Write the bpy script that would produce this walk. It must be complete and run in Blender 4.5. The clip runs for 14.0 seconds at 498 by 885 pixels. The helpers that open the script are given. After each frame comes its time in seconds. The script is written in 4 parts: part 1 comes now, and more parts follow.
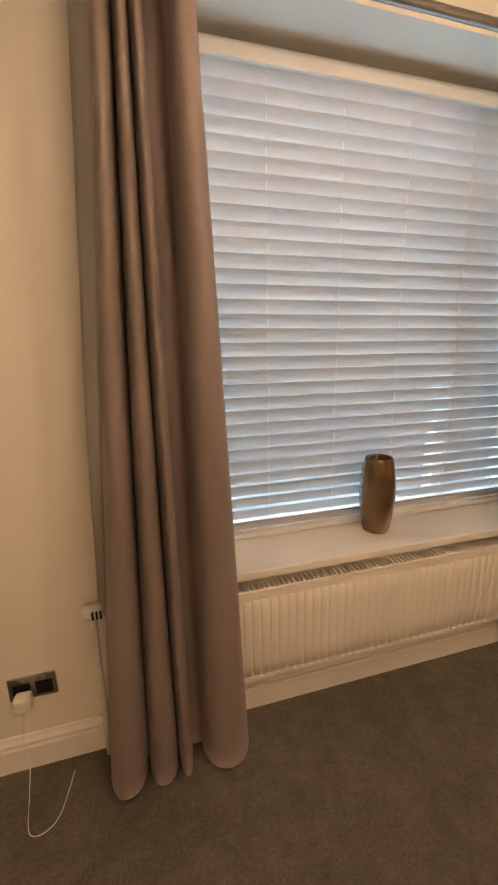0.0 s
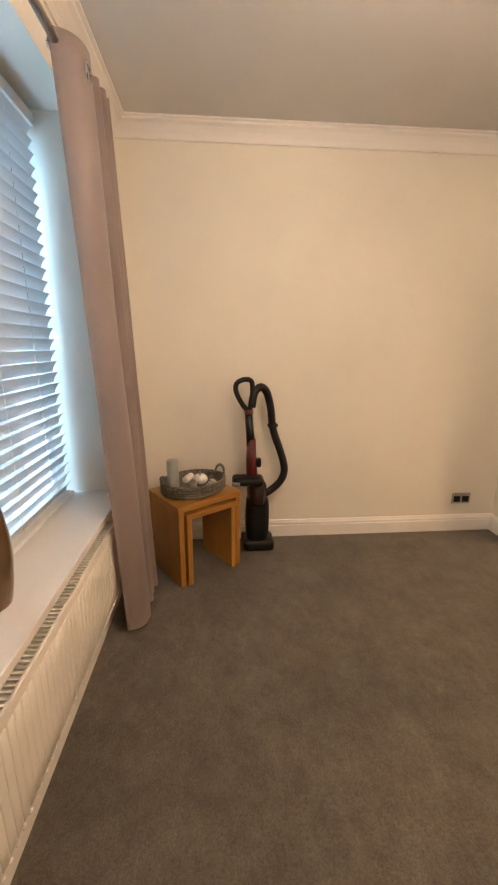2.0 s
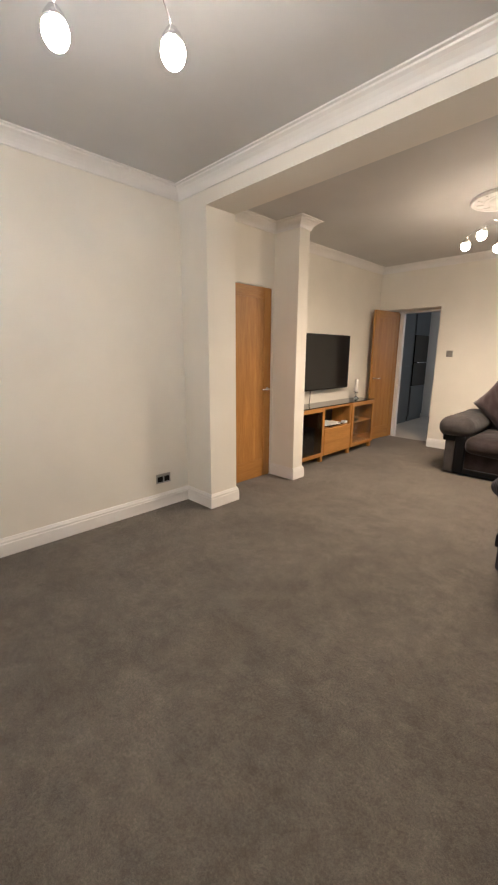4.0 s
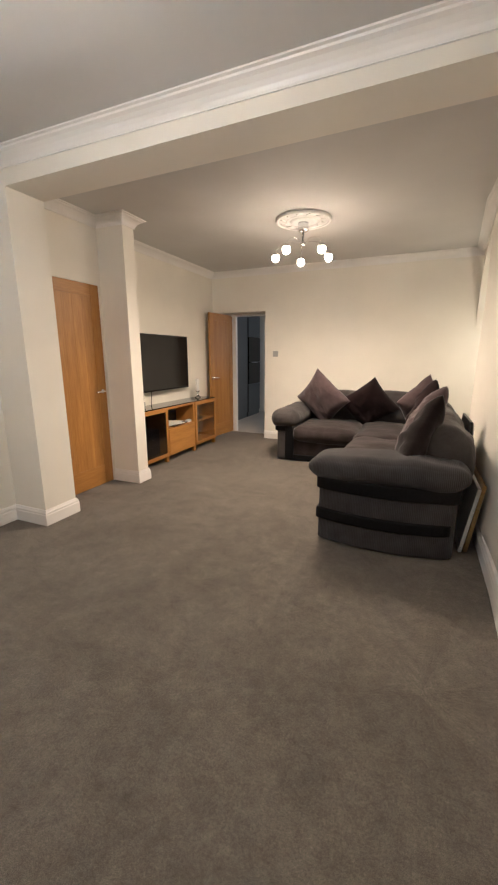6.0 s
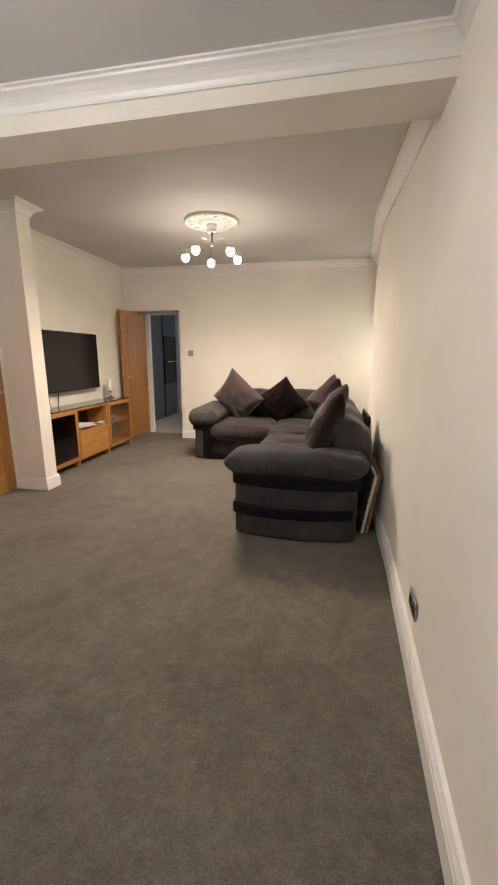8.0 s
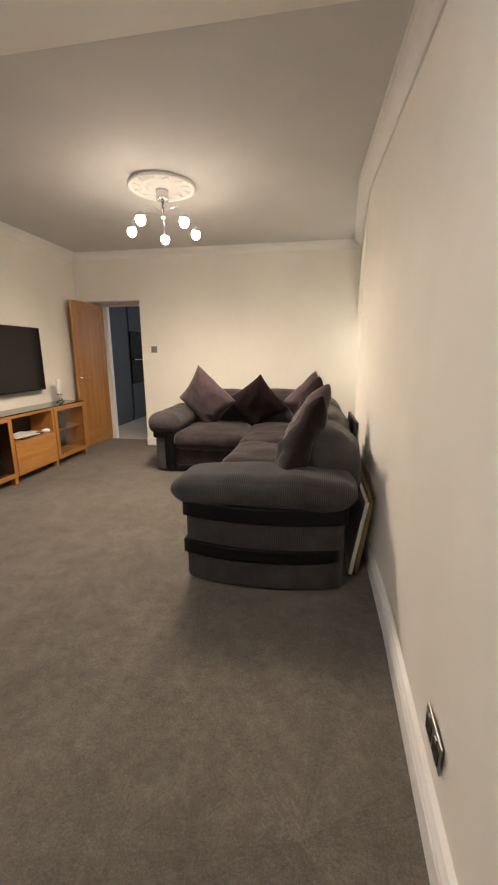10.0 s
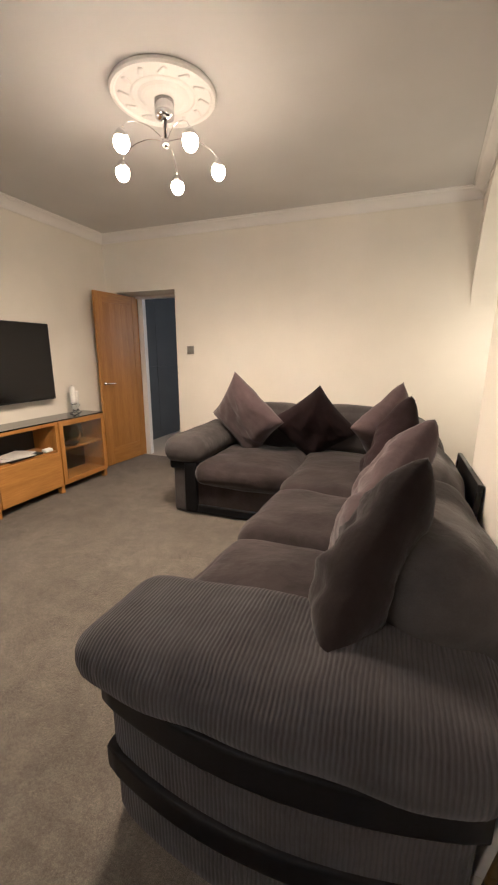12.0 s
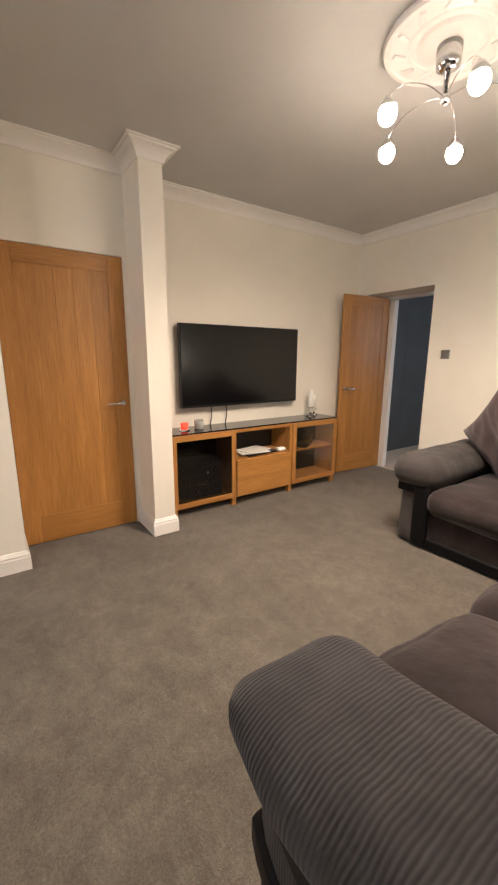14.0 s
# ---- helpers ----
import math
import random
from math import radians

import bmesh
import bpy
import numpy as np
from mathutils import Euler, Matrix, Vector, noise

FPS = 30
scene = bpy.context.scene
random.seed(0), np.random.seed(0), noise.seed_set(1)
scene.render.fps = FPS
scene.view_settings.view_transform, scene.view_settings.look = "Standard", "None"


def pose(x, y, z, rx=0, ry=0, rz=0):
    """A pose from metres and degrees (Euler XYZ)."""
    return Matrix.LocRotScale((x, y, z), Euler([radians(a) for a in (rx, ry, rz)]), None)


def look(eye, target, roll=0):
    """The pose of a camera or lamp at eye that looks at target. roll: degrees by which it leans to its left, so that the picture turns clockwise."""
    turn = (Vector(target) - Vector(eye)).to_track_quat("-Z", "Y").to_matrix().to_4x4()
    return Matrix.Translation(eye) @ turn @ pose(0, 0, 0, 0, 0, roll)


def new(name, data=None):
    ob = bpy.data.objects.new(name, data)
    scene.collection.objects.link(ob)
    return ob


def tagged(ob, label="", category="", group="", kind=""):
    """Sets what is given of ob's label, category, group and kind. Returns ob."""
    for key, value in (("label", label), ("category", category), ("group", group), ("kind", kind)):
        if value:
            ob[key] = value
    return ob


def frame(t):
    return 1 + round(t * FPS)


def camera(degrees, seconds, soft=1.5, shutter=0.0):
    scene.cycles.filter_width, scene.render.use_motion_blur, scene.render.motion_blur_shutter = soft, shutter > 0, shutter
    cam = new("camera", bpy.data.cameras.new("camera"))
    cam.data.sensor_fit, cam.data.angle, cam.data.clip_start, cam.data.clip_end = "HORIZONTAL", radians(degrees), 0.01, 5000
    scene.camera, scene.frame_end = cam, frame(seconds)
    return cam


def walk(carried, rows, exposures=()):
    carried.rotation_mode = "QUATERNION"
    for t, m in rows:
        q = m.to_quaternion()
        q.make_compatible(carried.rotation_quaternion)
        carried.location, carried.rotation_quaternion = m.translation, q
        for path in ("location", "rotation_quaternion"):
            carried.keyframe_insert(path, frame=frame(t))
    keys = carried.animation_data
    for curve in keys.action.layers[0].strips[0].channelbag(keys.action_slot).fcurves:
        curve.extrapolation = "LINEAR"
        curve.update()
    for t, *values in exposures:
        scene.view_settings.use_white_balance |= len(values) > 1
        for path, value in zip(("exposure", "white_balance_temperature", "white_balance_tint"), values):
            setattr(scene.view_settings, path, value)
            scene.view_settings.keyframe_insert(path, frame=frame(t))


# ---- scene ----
cam = camera(65.8, 14.0, 2.2)
PATH = [
    (0, (0.602, 0.905, 1.371), (1.128, 2.781, 0.92), -1.1),
    (0.5, (0.601, 1.234, 1.403), (1.694, 2.837, 0.915), -0.9),
    (1, (0.566, 1.408, 1.388), (2.178, 2.484, 0.894), -0.5),
    (1.5, (0.563, 1.471, 1.388), (2.444, 1.927, 0.886), -0.1),
    (2, (0.473, 1.543, 1.384), (2.407, 1.388, 0.898), 0.3),
    (2.5, (0.382, 1.554, 1.368), (2.233, 0.954, 0.902), 0.2),
    (3, (0.33, 1.528, 1.363), (2.041, 0.604, 0.896), 0.1),
    (3.5, (0.28, 1.493, 1.357), (1.829, 0.314, 0.899), 0.2),
    (4, (0.237, 1.475, 1.346), (1.616, 0.099, 0.897), 0.2),
    (4.2, (0.219, 1.482, 1.336), (1.528, 0.037, 0.892), -0.1),
    (6.5, (0.105, 1.437, 1.329), (0.753, -0.402, 0.886), -0.0),
    (7, (0.082, 1.452, 1.328), (0.623, -0.421, 0.883), -0.1),
    (7.5, (0.054, 1.462, 1.323), (0.513, -0.433, 0.88), -0.1),
    (8, (0.06, 1.477, 1.326), (0.442, -0.436, 0.885), 0.3),
    (8.5, (0.048, 1.458, 1.324), (0.387, -0.462, 0.881), -0.0),
    (9, (0.04, 1.369, 1.303), (0.346, -0.556, 0.854), -0.2),
    (11.3, (-0.026, -0.154, 1.3), (0.347, -2.065, 0.843), -0.3),
    (11.5, (-0.006, -0.256, 1.286), (0.437, -2.152, 0.832), -0.4),
    (12, (0.037, -0.509, 1.32), (0.715, -2.335, 0.868), -0.1),
    (12.5, (0.057, -0.685, 1.316), (1.008, -2.388, 0.872), -0.3),
    (13, (0.076, -0.771, 1.309), (1.311, -2.285, 0.88), 0.2),
    (13.5, (0.112, -0.763, 1.313), (1.563, -2.07, 0.884), 0.1),
    (14, (0.138, -0.769, 1.312), (1.75, -1.873, 0.884), 0.3),
]
# exposure and white balance drift as the camera turns from the window into the room
walk(cam, [(t, look(eye, target, roll)) for t, eye, target, roll in PATH],
     [(0.0, -0.34, 7500, 21), (0.5, -0.64, 7800, 21), (1.0, -0.60, 8500, 30), (1.5, -0.38, 8500, 33), (2.0, 0.16, 6500, 18), (2.5, 0.28, 5400, 11), (3.0, 0.26, 5100, 9),
      (4.0, 0.26, 5000, 9), (6.5, 0.26, 4950, 9), (9.0, 0.26, 4850, 8), (11.5, 0.15, 5000, 10), (12.0, 0.24, 5000, 11), (12.5, 0.16, 5000, 11), (13.5, 0.24, 4900, 10), (14.0, 0.36, 4950, 10)])

# ---- light ----
world = bpy.data.worlds.new("sky")
scene.world = world
world.use_nodes = True
wt = world.node_tree
sky = wt.nodes.new("ShaderNodeTexSky")
sky.sky_type, sky.sun_disc = "NISHITA", False
sky.sun_elevation, sky.sun_rotation = radians(40), radians(200)
wt.nodes["Background"].inputs[1].default_value = 0.15
wt.links.new(sky.outputs[0], wt.nodes["Background"].inputs[0])
sun_data = bpy.data.lights.new("sun", "SUN")
sun_data.energy, sun_data.angle, sun_data.color = 1.2, radians(12), (1.0, 0.96, 0.9)
sun = new("sun", sun_data)
sun.matrix_world = look((0, 0, 20), (3, -8, 13))
# the sky's light above the window, thrown down on to the blind
day_data = bpy.data.lights.new("daylight", "AREA")
day_data.shape, day_data.size, day_data.size_y = "RECTANGLE", 3.4, 2.0
day_data.energy, day_data.color = 440.0, (0.37, 0.74, 1.0)
day = new("daylight", day_data)
day.matrix_world = look((1.60, 4.1, 3.3), (1.60, 2.3, 1.4))
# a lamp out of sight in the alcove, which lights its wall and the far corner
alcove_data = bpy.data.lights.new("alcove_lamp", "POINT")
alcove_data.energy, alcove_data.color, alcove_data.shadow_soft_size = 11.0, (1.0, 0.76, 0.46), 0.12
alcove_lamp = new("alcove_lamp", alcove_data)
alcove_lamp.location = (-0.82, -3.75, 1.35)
# an unseen warm area lamp, added to lift the dark kitchen
kitchen_data = bpy.data.lights.new("kitchen_fill", "AREA")
kitchen_data.size, kitchen_data.energy, kitchen_data.color = 1.0, 12.0, (1.0, 0.92, 0.82)
kitchen_light = new("kitchen_fill", kitchen_data)
kitchen_light.matrix_world = look((0.9, -6.0, 1.5), (3.5, -5.9, 0.9))
# the lamps: glowing globes, and the share of their light that their holders send down into the room
FRONT_BULBS, BACK_BULBS = 205.0, 102.0
for name, energy, place in (("front_lamp_light", 6.0, (1.28, 0.915, 2.20)), ("back_lamp_light", 285.0, (1.244, -2.523, 2.24))):
    spot = bpy.data.lights.new(name, "SPOT")
    spot.energy, spot.color, spot.spot_size, spot.spot_blend, spot.shadow_soft_size = energy, (1.0, 0.68, 0.39), radians(176), 1.0, 0.28
    new(name, spot).location = place

# ---- materials ----
def material(name):
    m = bpy.data.materials.new(name)
    m.use_nodes = True
    return m, m.node_tree, m.node_tree.nodes["Principled BSDF"]


def ramp(nt, fac, a, b, lo=0.3, hi=0.7):
    r = nt.nodes.new("ShaderNodeValToRGB")
    r.color_ramp.elements[0].position, r.color_ramp.elements[1].position = lo, hi
    r.color_ramp.elements[0].color, r.color_ramp.elements[1].color = (*a, 1), (*b, 1)
    nt.links.new(fac, r.inputs[0])
    return r.outputs[0]


def noise_tex(nt, scale, detail=3.0, rough=0.5, stretch=None, coord="Object"):
    tc = nt.nodes.new("ShaderNodeTexCoord")
    mp = nt.nodes.new("ShaderNodeMapping")
    if stretch:
        mp.inputs["Scale"].default_value = stretch
    nt.links.new(tc.outputs[coord], mp.inputs[0])
    n = nt.nodes.new("ShaderNodeTexNoise")
    n.inputs["Scale"].default_value, n.inputs["Detail"].default_value, n.inputs["Roughness"].default_value = scale, detail, rough
    nt.links.new(mp.outputs[0], n.inputs["Vector"])
    return n.outputs["Fac"]


def bump(nt, b, height, strength, distance=0.01, before=None):
    n = nt.nodes.new("ShaderNodeBump")
    n.inputs["Strength"].default_value, n.inputs["Distance"].default_value = strength, distance
    nt.links.new(height, n.inputs["Height"])
    if before:
        nt.links.new(before, n.inputs["Normal"])
    nt.links.new(n.outputs[0], b.inputs["Normal"])
    return n.outputs[0]


def mix(nt, fac, a, b, blend="MIX"):
    n = nt.nodes.new("ShaderNodeMix")
    n.data_type, n.blend_type = "RGBA", blend
    for value, socket in ((fac, n.inputs[0]), (a, n.inputs[6]), (b, n.inputs[7])):
        if isinstance(value, (int, float)):
            socket.default_value = value
        elif isinstance(value, tuple):
            socket.default_value = (*value, 1)
        else:
            nt.links.new(value, socket)
    return n.outputs[2]


def paint(name, col, rough=0.6, vary=0.04, grain=300.0, depth=0.05):
    m, nt, b = material(name)
    dark = tuple(c * (1 - vary) for c in col)
    light = tuple(min(1, c * (1 + vary)) for c in col)
    nt.links.new(ramp(nt, noise_tex(nt, 1.7, 4), dark, light), b.inputs["Base Color"])
    b.inputs["Roughness"].default_value = rough
    h = bump(nt, b, noise_tex(nt, grain, 2), depth, 0.002)
    bump(nt, b, noise_tex(nt, 6, 3), 0.06, 0.01, h)
    return m


def plain(name, col, rough=0.4, metal=0.0, vary=0.12, scale=30.0, spec=0.5):
    m, nt, b = material(name)
    nt.links.new(ramp(nt, noise_tex(nt, scale, 4), tuple(c * (1 - vary) for c in col), tuple(min(1, c * (1 + vary)) for c in col)), b.inputs["Base Color"])
    b.inputs["Roughness"].default_value, b.inputs["Metallic"].default_value = rough, metal
    b.inputs["Specular IOR Level"].default_value = spec
    return m


def oak(name, axis, a=(0.37, 0.170, 0.031), b2=(0.53, 0.272, 0.062)):
    """Oak with grain along the axis 0, 1 or 2."""
    m, nt, b = material(name)
    st = [22.0, 22.0, 22.0]
    st[axis] = 1.2
    fine = noise_tex(nt, 6, 6, 0.6, st)
    st2 = [5.0, 5.0, 5.0]
    st2[axis] = 0.5
    broad = noise_tex(nt, 3, 3, 0.5, st2)
    oi = nt.nodes.new("ShaderNodeObjectInfo")
    base = ramp(nt, fine, a, b2, 0.25, 0.75)
    base = mix(nt, 0.55, base, ramp(nt, broad, (0.62, 0.55, 0.48), (1.0, 1.0, 1.0)), "MULTIPLY")
    base = mix(nt, 0.8, base, ramp(nt, oi.outputs["Random"], (0.82, 0.80, 0.76), (1.0, 1.0, 1.0), 0.0, 1.0), "MULTIPLY")
    nt.links.new(base, b.inputs["Base Color"])
    b.inputs["Roughness"].default_value = 0.42
    bump(nt, b, fine, 0.12, 0.003)
    return m


def fabric(name, a, b2, scale=260.0, strength=0.3, sheen=0.3, patch=5.0, rough=0.9, spec=0.12):
    m, nt, b = material(name)
    c = ramp(nt, noise_tex(nt, patch, 5, 0.6), a, b2, 0.3, 0.7)
    c = mix(nt, 0.35, c, ramp(nt, noise_tex(nt, scale, 2), (0.6, 0.6, 0.6), (1, 1, 1)), "MULTIPLY")
    nt.links.new(c, b.inputs["Base Color"])
    b.inputs["Roughness"].default_value = rough
    b.inputs["Specular IOR Level"].default_value = spec
    b.inputs["Sheen Weight"].default_value = sheen
    b.inputs["Sheen Roughness"].default_value = 0.45
    h = bump(nt, b, noise_tex(nt, scale, 2), strength, 0.002)
    bump(nt, b, noise_tex(nt, 7, 4), 0.4, 0.035, h)
    return m


def corduroy(name, axis, a, b2, pitch=0.011):
    m, nt, b = material(name)
    tc = nt.nodes.new("ShaderNodeTexCoord")
    sep = nt.nodes.new("ShaderNodeSeparateXYZ")
    nt.links.new(tc.outputs["Object"], sep.inputs[0])
    wob = noise_tex(nt, 14, 2)
    mul = nt.nodes.new("ShaderNodeMath")
    mul.operation = "MULTIPLY_ADD"
    nt.links.new(wob, mul.inputs[0])
    mul.inputs[1].default_value = 0.009
    nt.links.new(sep.outputs[axis], mul.inputs[2])
    ml = nt.nodes.new("ShaderNodeMath")
    ml.operation = "MULTIPLY"
    nt.links.new(mul.outputs[0], ml.inputs[0])
    ml.inputs[1].default_value = 2 * math.pi / pitch
    sn = nt.nodes.new("ShaderNodeMath")
    sn.operation = "SINE"
    nt.links.new(ml.outputs[0], sn.inputs[0])
    half = nt.nodes.new("ShaderNodeMath")
    half.operation = "MULTIPLY_ADD"
    nt.links.new(sn.outputs[0], half.inputs[0])
    half.inputs[1].default_value = half.inputs[2].default_value = 0.5
    rib = ramp(nt, half.outputs[0], (0.72, 0.72, 0.72), (1, 1, 1), 0.0, 0.7)
    c = mix(nt, 1.0, ramp(nt, noise_tex(nt, 6, 5, 0.6), a, b2), rib, "MULTIPLY")
    nt.links.new(c, b.inputs["Base Color"])
    b.inputs["Roughness"].default_value = 0.9
    b.inputs["Specular IOR Level"].default_value = 0.12
    b.inputs["Sheen Weight"].default_value = 0.1
    h = bump(nt, b, half.outputs[0], 0.5, 0.004)
    bump(nt, b, noise_tex(nt, 8, 3), 0.2, 0.02, h)
    return m


def carpet_material():
    m, nt, b = material("carpet")
    c = ramp(nt, noise_tex(nt, 1.6, 4, 0.6), (0.130, 0.114, 0.093), (0.166, 0.147, 0.121), 0.35, 0.65)
    for scale, detail, rough, low, high in ((7.5, 7, 0.72, 0.82, 1.18), (26, 5, 0.75, 0.86, 1.14), (110, 4, 0.7, 0.76, 1.22), (430, 2, 0.7, 0.55, 1.3)):
        c = mix(nt, 1.0, c, ramp(nt, noise_tex(nt, scale, detail, rough), (low,) * 3, (high,) * 3, 0.34, 0.66), "MULTIPLY")
    nt.links.new(c, b.inputs["Base Color"])
    b.inputs["Roughness"].default_value = 1.0
    b.inputs["Specular IOR Level"].default_value = 0.1
    b.inputs["Sheen Weight"].default_value = 0.15
    h = bump(nt, b, noise_tex(nt, 430, 2, 0.7), 0.5, 0.004)
    bump(nt, b, noise_tex(nt, 60, 5, 0.8), 0.5, 0.010, h)
    return m


def glass_material(name, col=(1, 1, 1), rough=0.02):
    m, nt, b = material(name)
    b.inputs["Base Color"].default_value = (*col, 1)
    b.inputs["Roughness"].default_value = rough
    b.inputs["Transmission Weight"].default_value = 1.0
    b.inputs["IOR"].default_value = 1.45
    return m


def slat_material():
    m, nt, b = material("blind_slat")
    b.inputs["Base Color"].default_value = (0.62, 0.63, 0.64, 1)
    b.inputs["Roughness"].default_value = 0.45
    tr = nt.nodes.new("ShaderNodeBsdfTranslucent")
    tr.inputs[0].default_value = (0.70, 0.75, 0.79, 1)
    mx = nt.nodes.new("ShaderNodeMixShader")
    mx.inputs[0].default_value = 0.04
    nt.links.new(b.outputs[0], mx.inputs[1])
    nt.links.new(tr.outputs[0], mx.inputs[2])
    nt.links.new(mx.outputs[0], nt.nodes["Material Output"].inputs[0])
    return m


def glow(name, col, strength):
    m, nt, b = material(name)
    b.inputs["Base Color"].default_value = (0.9, 0.9, 0.88, 1)
    b.inputs["Emission Color"].default_value = (*col, 1)
    b.inputs["Emission Strength"].default_value = strength
    return m


WALL = paint("wall_paint", (0.80, 0.765, 0.685), 0.65)
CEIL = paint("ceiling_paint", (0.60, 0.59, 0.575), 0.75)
WHITE = paint("white_gloss", (0.82, 0.80, 0.77), 0.35, 0.03, 120, 0.02)
RAD = paint("radiator_enamel", (0.82, 0.79, 0.73), 0.35, 0.02, 120, 0.02)
CARPET = carpet_material()
OAK_X, OAK_Y, OAK_Z = oak("oak_x", 0), oak("oak_y", 1), oak("oak_z", 2)
CURTAIN = fabric("curtain_cloth", (0.48, 0.390, 0.352), (0.555, 0.455, 0.412), 500, 0.15, 0.25, 2.0, 0.5, 0.35)
LINING = fabric("curtain_lining", (0.72, 0.70, 0.66), (0.78, 0.76, 0.72), 500, 0.1, 0.1, 2.0)
CORD_X = corduroy("corduroy_x", 0, (0.0348, 0.0323, 0.0348), (0.0629, 0.0595, 0.0620))
SUEDE = fabric("brown_suede", (0.0179, 0.0134, 0.0134), (0.0485, 0.0382, 0.0376), 320, 0.2, 0.18)
SUEDE_GREY = fabric("grey_chenille", (0.0416, 0.0371, 0.0366), (0.0731, 0.0659, 0.0641), 320, 0.3, 0.15)
LEATHER = plain("black_faux_leather", (0.005, 0.005, 0.006), 0.5, 0.0, 0.3, 60, 0.15)
PILLOW_MAUVE = fabric("mauve_velvet", (0.0606, 0.0421, 0.0446), (0.1020, 0.0746, 0.0771), 400, 0.15, 0.25)
PILLOW_BROWN = fabric("plum_brown_velvet", (0.0091, 0.0063, 0.0063), (0.0203, 0.0147, 0.0147), 400, 0.15, 0.15)
PILLOW_DARK = fabric("plum_velvet", (0.009, 0.005, 0.0055), (0.022, 0.012, 0.014), 400, 0.15, 0.06)
BLACK = plain("black_plastic", (0.007, 0.007, 0.008), 0.4, 0.0, 0.3, 40, 0.35)
SCREEN = plain("screen_glass", (0.003, 0.003, 0.004), 0.16, 0.0, 0.1, 5, 0.4)
BLACK_GLASS = plain("black_glass_top", (0.010, 0.010, 0.011), 0.08, 0.0, 0.1, 5)
CHROME = plain("chrome", (0.75, 0.75, 0.76), 0.12, 1.0, 0.05, 60)
STEEL = plain("brushed_steel", (0.45, 0.44, 0.42), 0.35, 1.0, 0.1, 60)
DARK = plain("shaded_inside", (0.02, 0.018, 0.016), 0.7)
KITCHEN = plain("slate_blue_laminate", (0.085, 0.090, 0.093), 0.35, 0.0, 0.08, 3)
TILE = paint("kitchen_floor_tile", (0.52, 0.47, 0.40), 0.35, 0.08, 60, 0.05)
SLAT = slat_material()
PVC = paint("white_pvc", (0.80, 0.80, 0.79), 0.3, 0.02, 100, 0.01)
GLASS = glass_material("window_glass")
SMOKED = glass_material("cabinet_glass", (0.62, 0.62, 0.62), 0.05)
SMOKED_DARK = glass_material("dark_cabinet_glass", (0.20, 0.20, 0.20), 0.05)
BULB_FRONT = glow("lit_bulb_front", (1.0, 0.75, 0.50), FRONT_BULBS)
BULB_BACK = glow("lit_bulb_back", (1.0, 0.68, 0.39), BACK_BULBS)
GRASS = plain("pale_paving", (0.58, 0.58, 0.57), 0.9, 0.0, 0.4, 1.0)


# ---- mesh helpers ----
def thing(name, label, category, loc=(0, 0, 0), rz=0.0, group="", kind=""):
    ob = new(name)
    ob.empty_display_size = 0.05
    ob.matrix_world = pose(*loc, 0, 0, rz)
    return tagged(ob, label, category, group, kind)


def mesh_of(name, bm, mat, smooth=False):
    me = bpy.data.meshes.new(name)
    bmesh.ops.recalc_face_normals(bm, faces=bm.faces)
    if smooth:
        for f in bm.faces:
            f.smooth = True
    bm.to_mesh(me)
    bm.free()
    me.materials.append(mat)
    return me


def part(name, bm, mat, parent=None, label="", m=None, smooth=False):
    ob = new(name, mesh_of(name, bm, mat, smooth))
    if parent:
        ob.parent = parent
    if m:
        ob.matrix_basis = m
    return tagged(ob, label)


def add_box(bm, x0, x1, y0, y1, z0, z1, bevel=0.0, seg=2):
    r = bmesh.ops.create_cube(bm, size=1.0)
    vs = r["verts"]
    for v in vs:
        v.co = Vector(((x0 + x1) / 2 + v.co.x * (x1 - x0), (y0 + y1) / 2 + v.co.y * (y1 - y0), (z0 + z1) / 2 + v.co.z * (z1 - z0)))
    if bevel:
        es = list({e for v in vs for e in v.link_edges})
        bmesh.ops.bevel(bm, geom=es, offset=bevel, segments=seg, affect="EDGES", profile=0.5)
    return bm


def box(x0, x1, y0, y1, z0, z1, bevel=0.0, seg=2):
    return add_box(bmesh.new(), x0, x1, y0, y1, z0, z1, bevel, seg)


def lathe(profile, n=32, cap=True):
    """A turned shape from (radius, height) pairs."""
    bm = bmesh.new()
    rings = [[bm.verts.new((r * math.cos(2 * math.pi * i / n), r * math.sin(2 * math.pi * i / n), z)) for i in range(n)] for r, z in profile]
    for a, b in zip(rings, rings[1:]):
        for i in range(n):
            bm.faces.new((a[i], a[(i + 1) % n], b[(i + 1) % n], b[i]))
    if cap:
        bm.faces.new(rings[0][::-1])
        bm.faces.new(rings[-1])
    return bm


def add_tube(bm, pts, r, n=10):
    """A round tube along points, with capped ends; r a number or one per point."""
    pts = [Vector(p) for p in pts]
    rs = r if isinstance(r, (list, tuple)) else [r] * len(pts)
    up = Vector((0, 0, 1))
    rings = []
    side = None
    for i, p in enumerate(pts):
        d = (pts[min(i + 1, len(pts) - 1)] - pts[max(i - 1, 0)]).normalized()
        if side is None:
            side = d.cross(up if abs(d.z) < 0.9 else Vector((1, 0, 0))).normalized()
        side = (side - d * side.dot(d)).normalized()
        other = d.cross(side)
        rings.append([bm.verts.new(p + (side * math.cos(2 * math.pi * k / n) + other * math.sin(2 * math.pi * k / n)) * rs[i]) for k in range(n)])
    for a, b in zip(rings, rings[1:]):
        for k in range(n):
            bm.faces.new((a[k], a[(k + 1) % n], b[(k + 1) % n], b[k]))
    bm.faces.new(rings[0][::-1])
    bm.faces.new(rings[-1])
    return bm


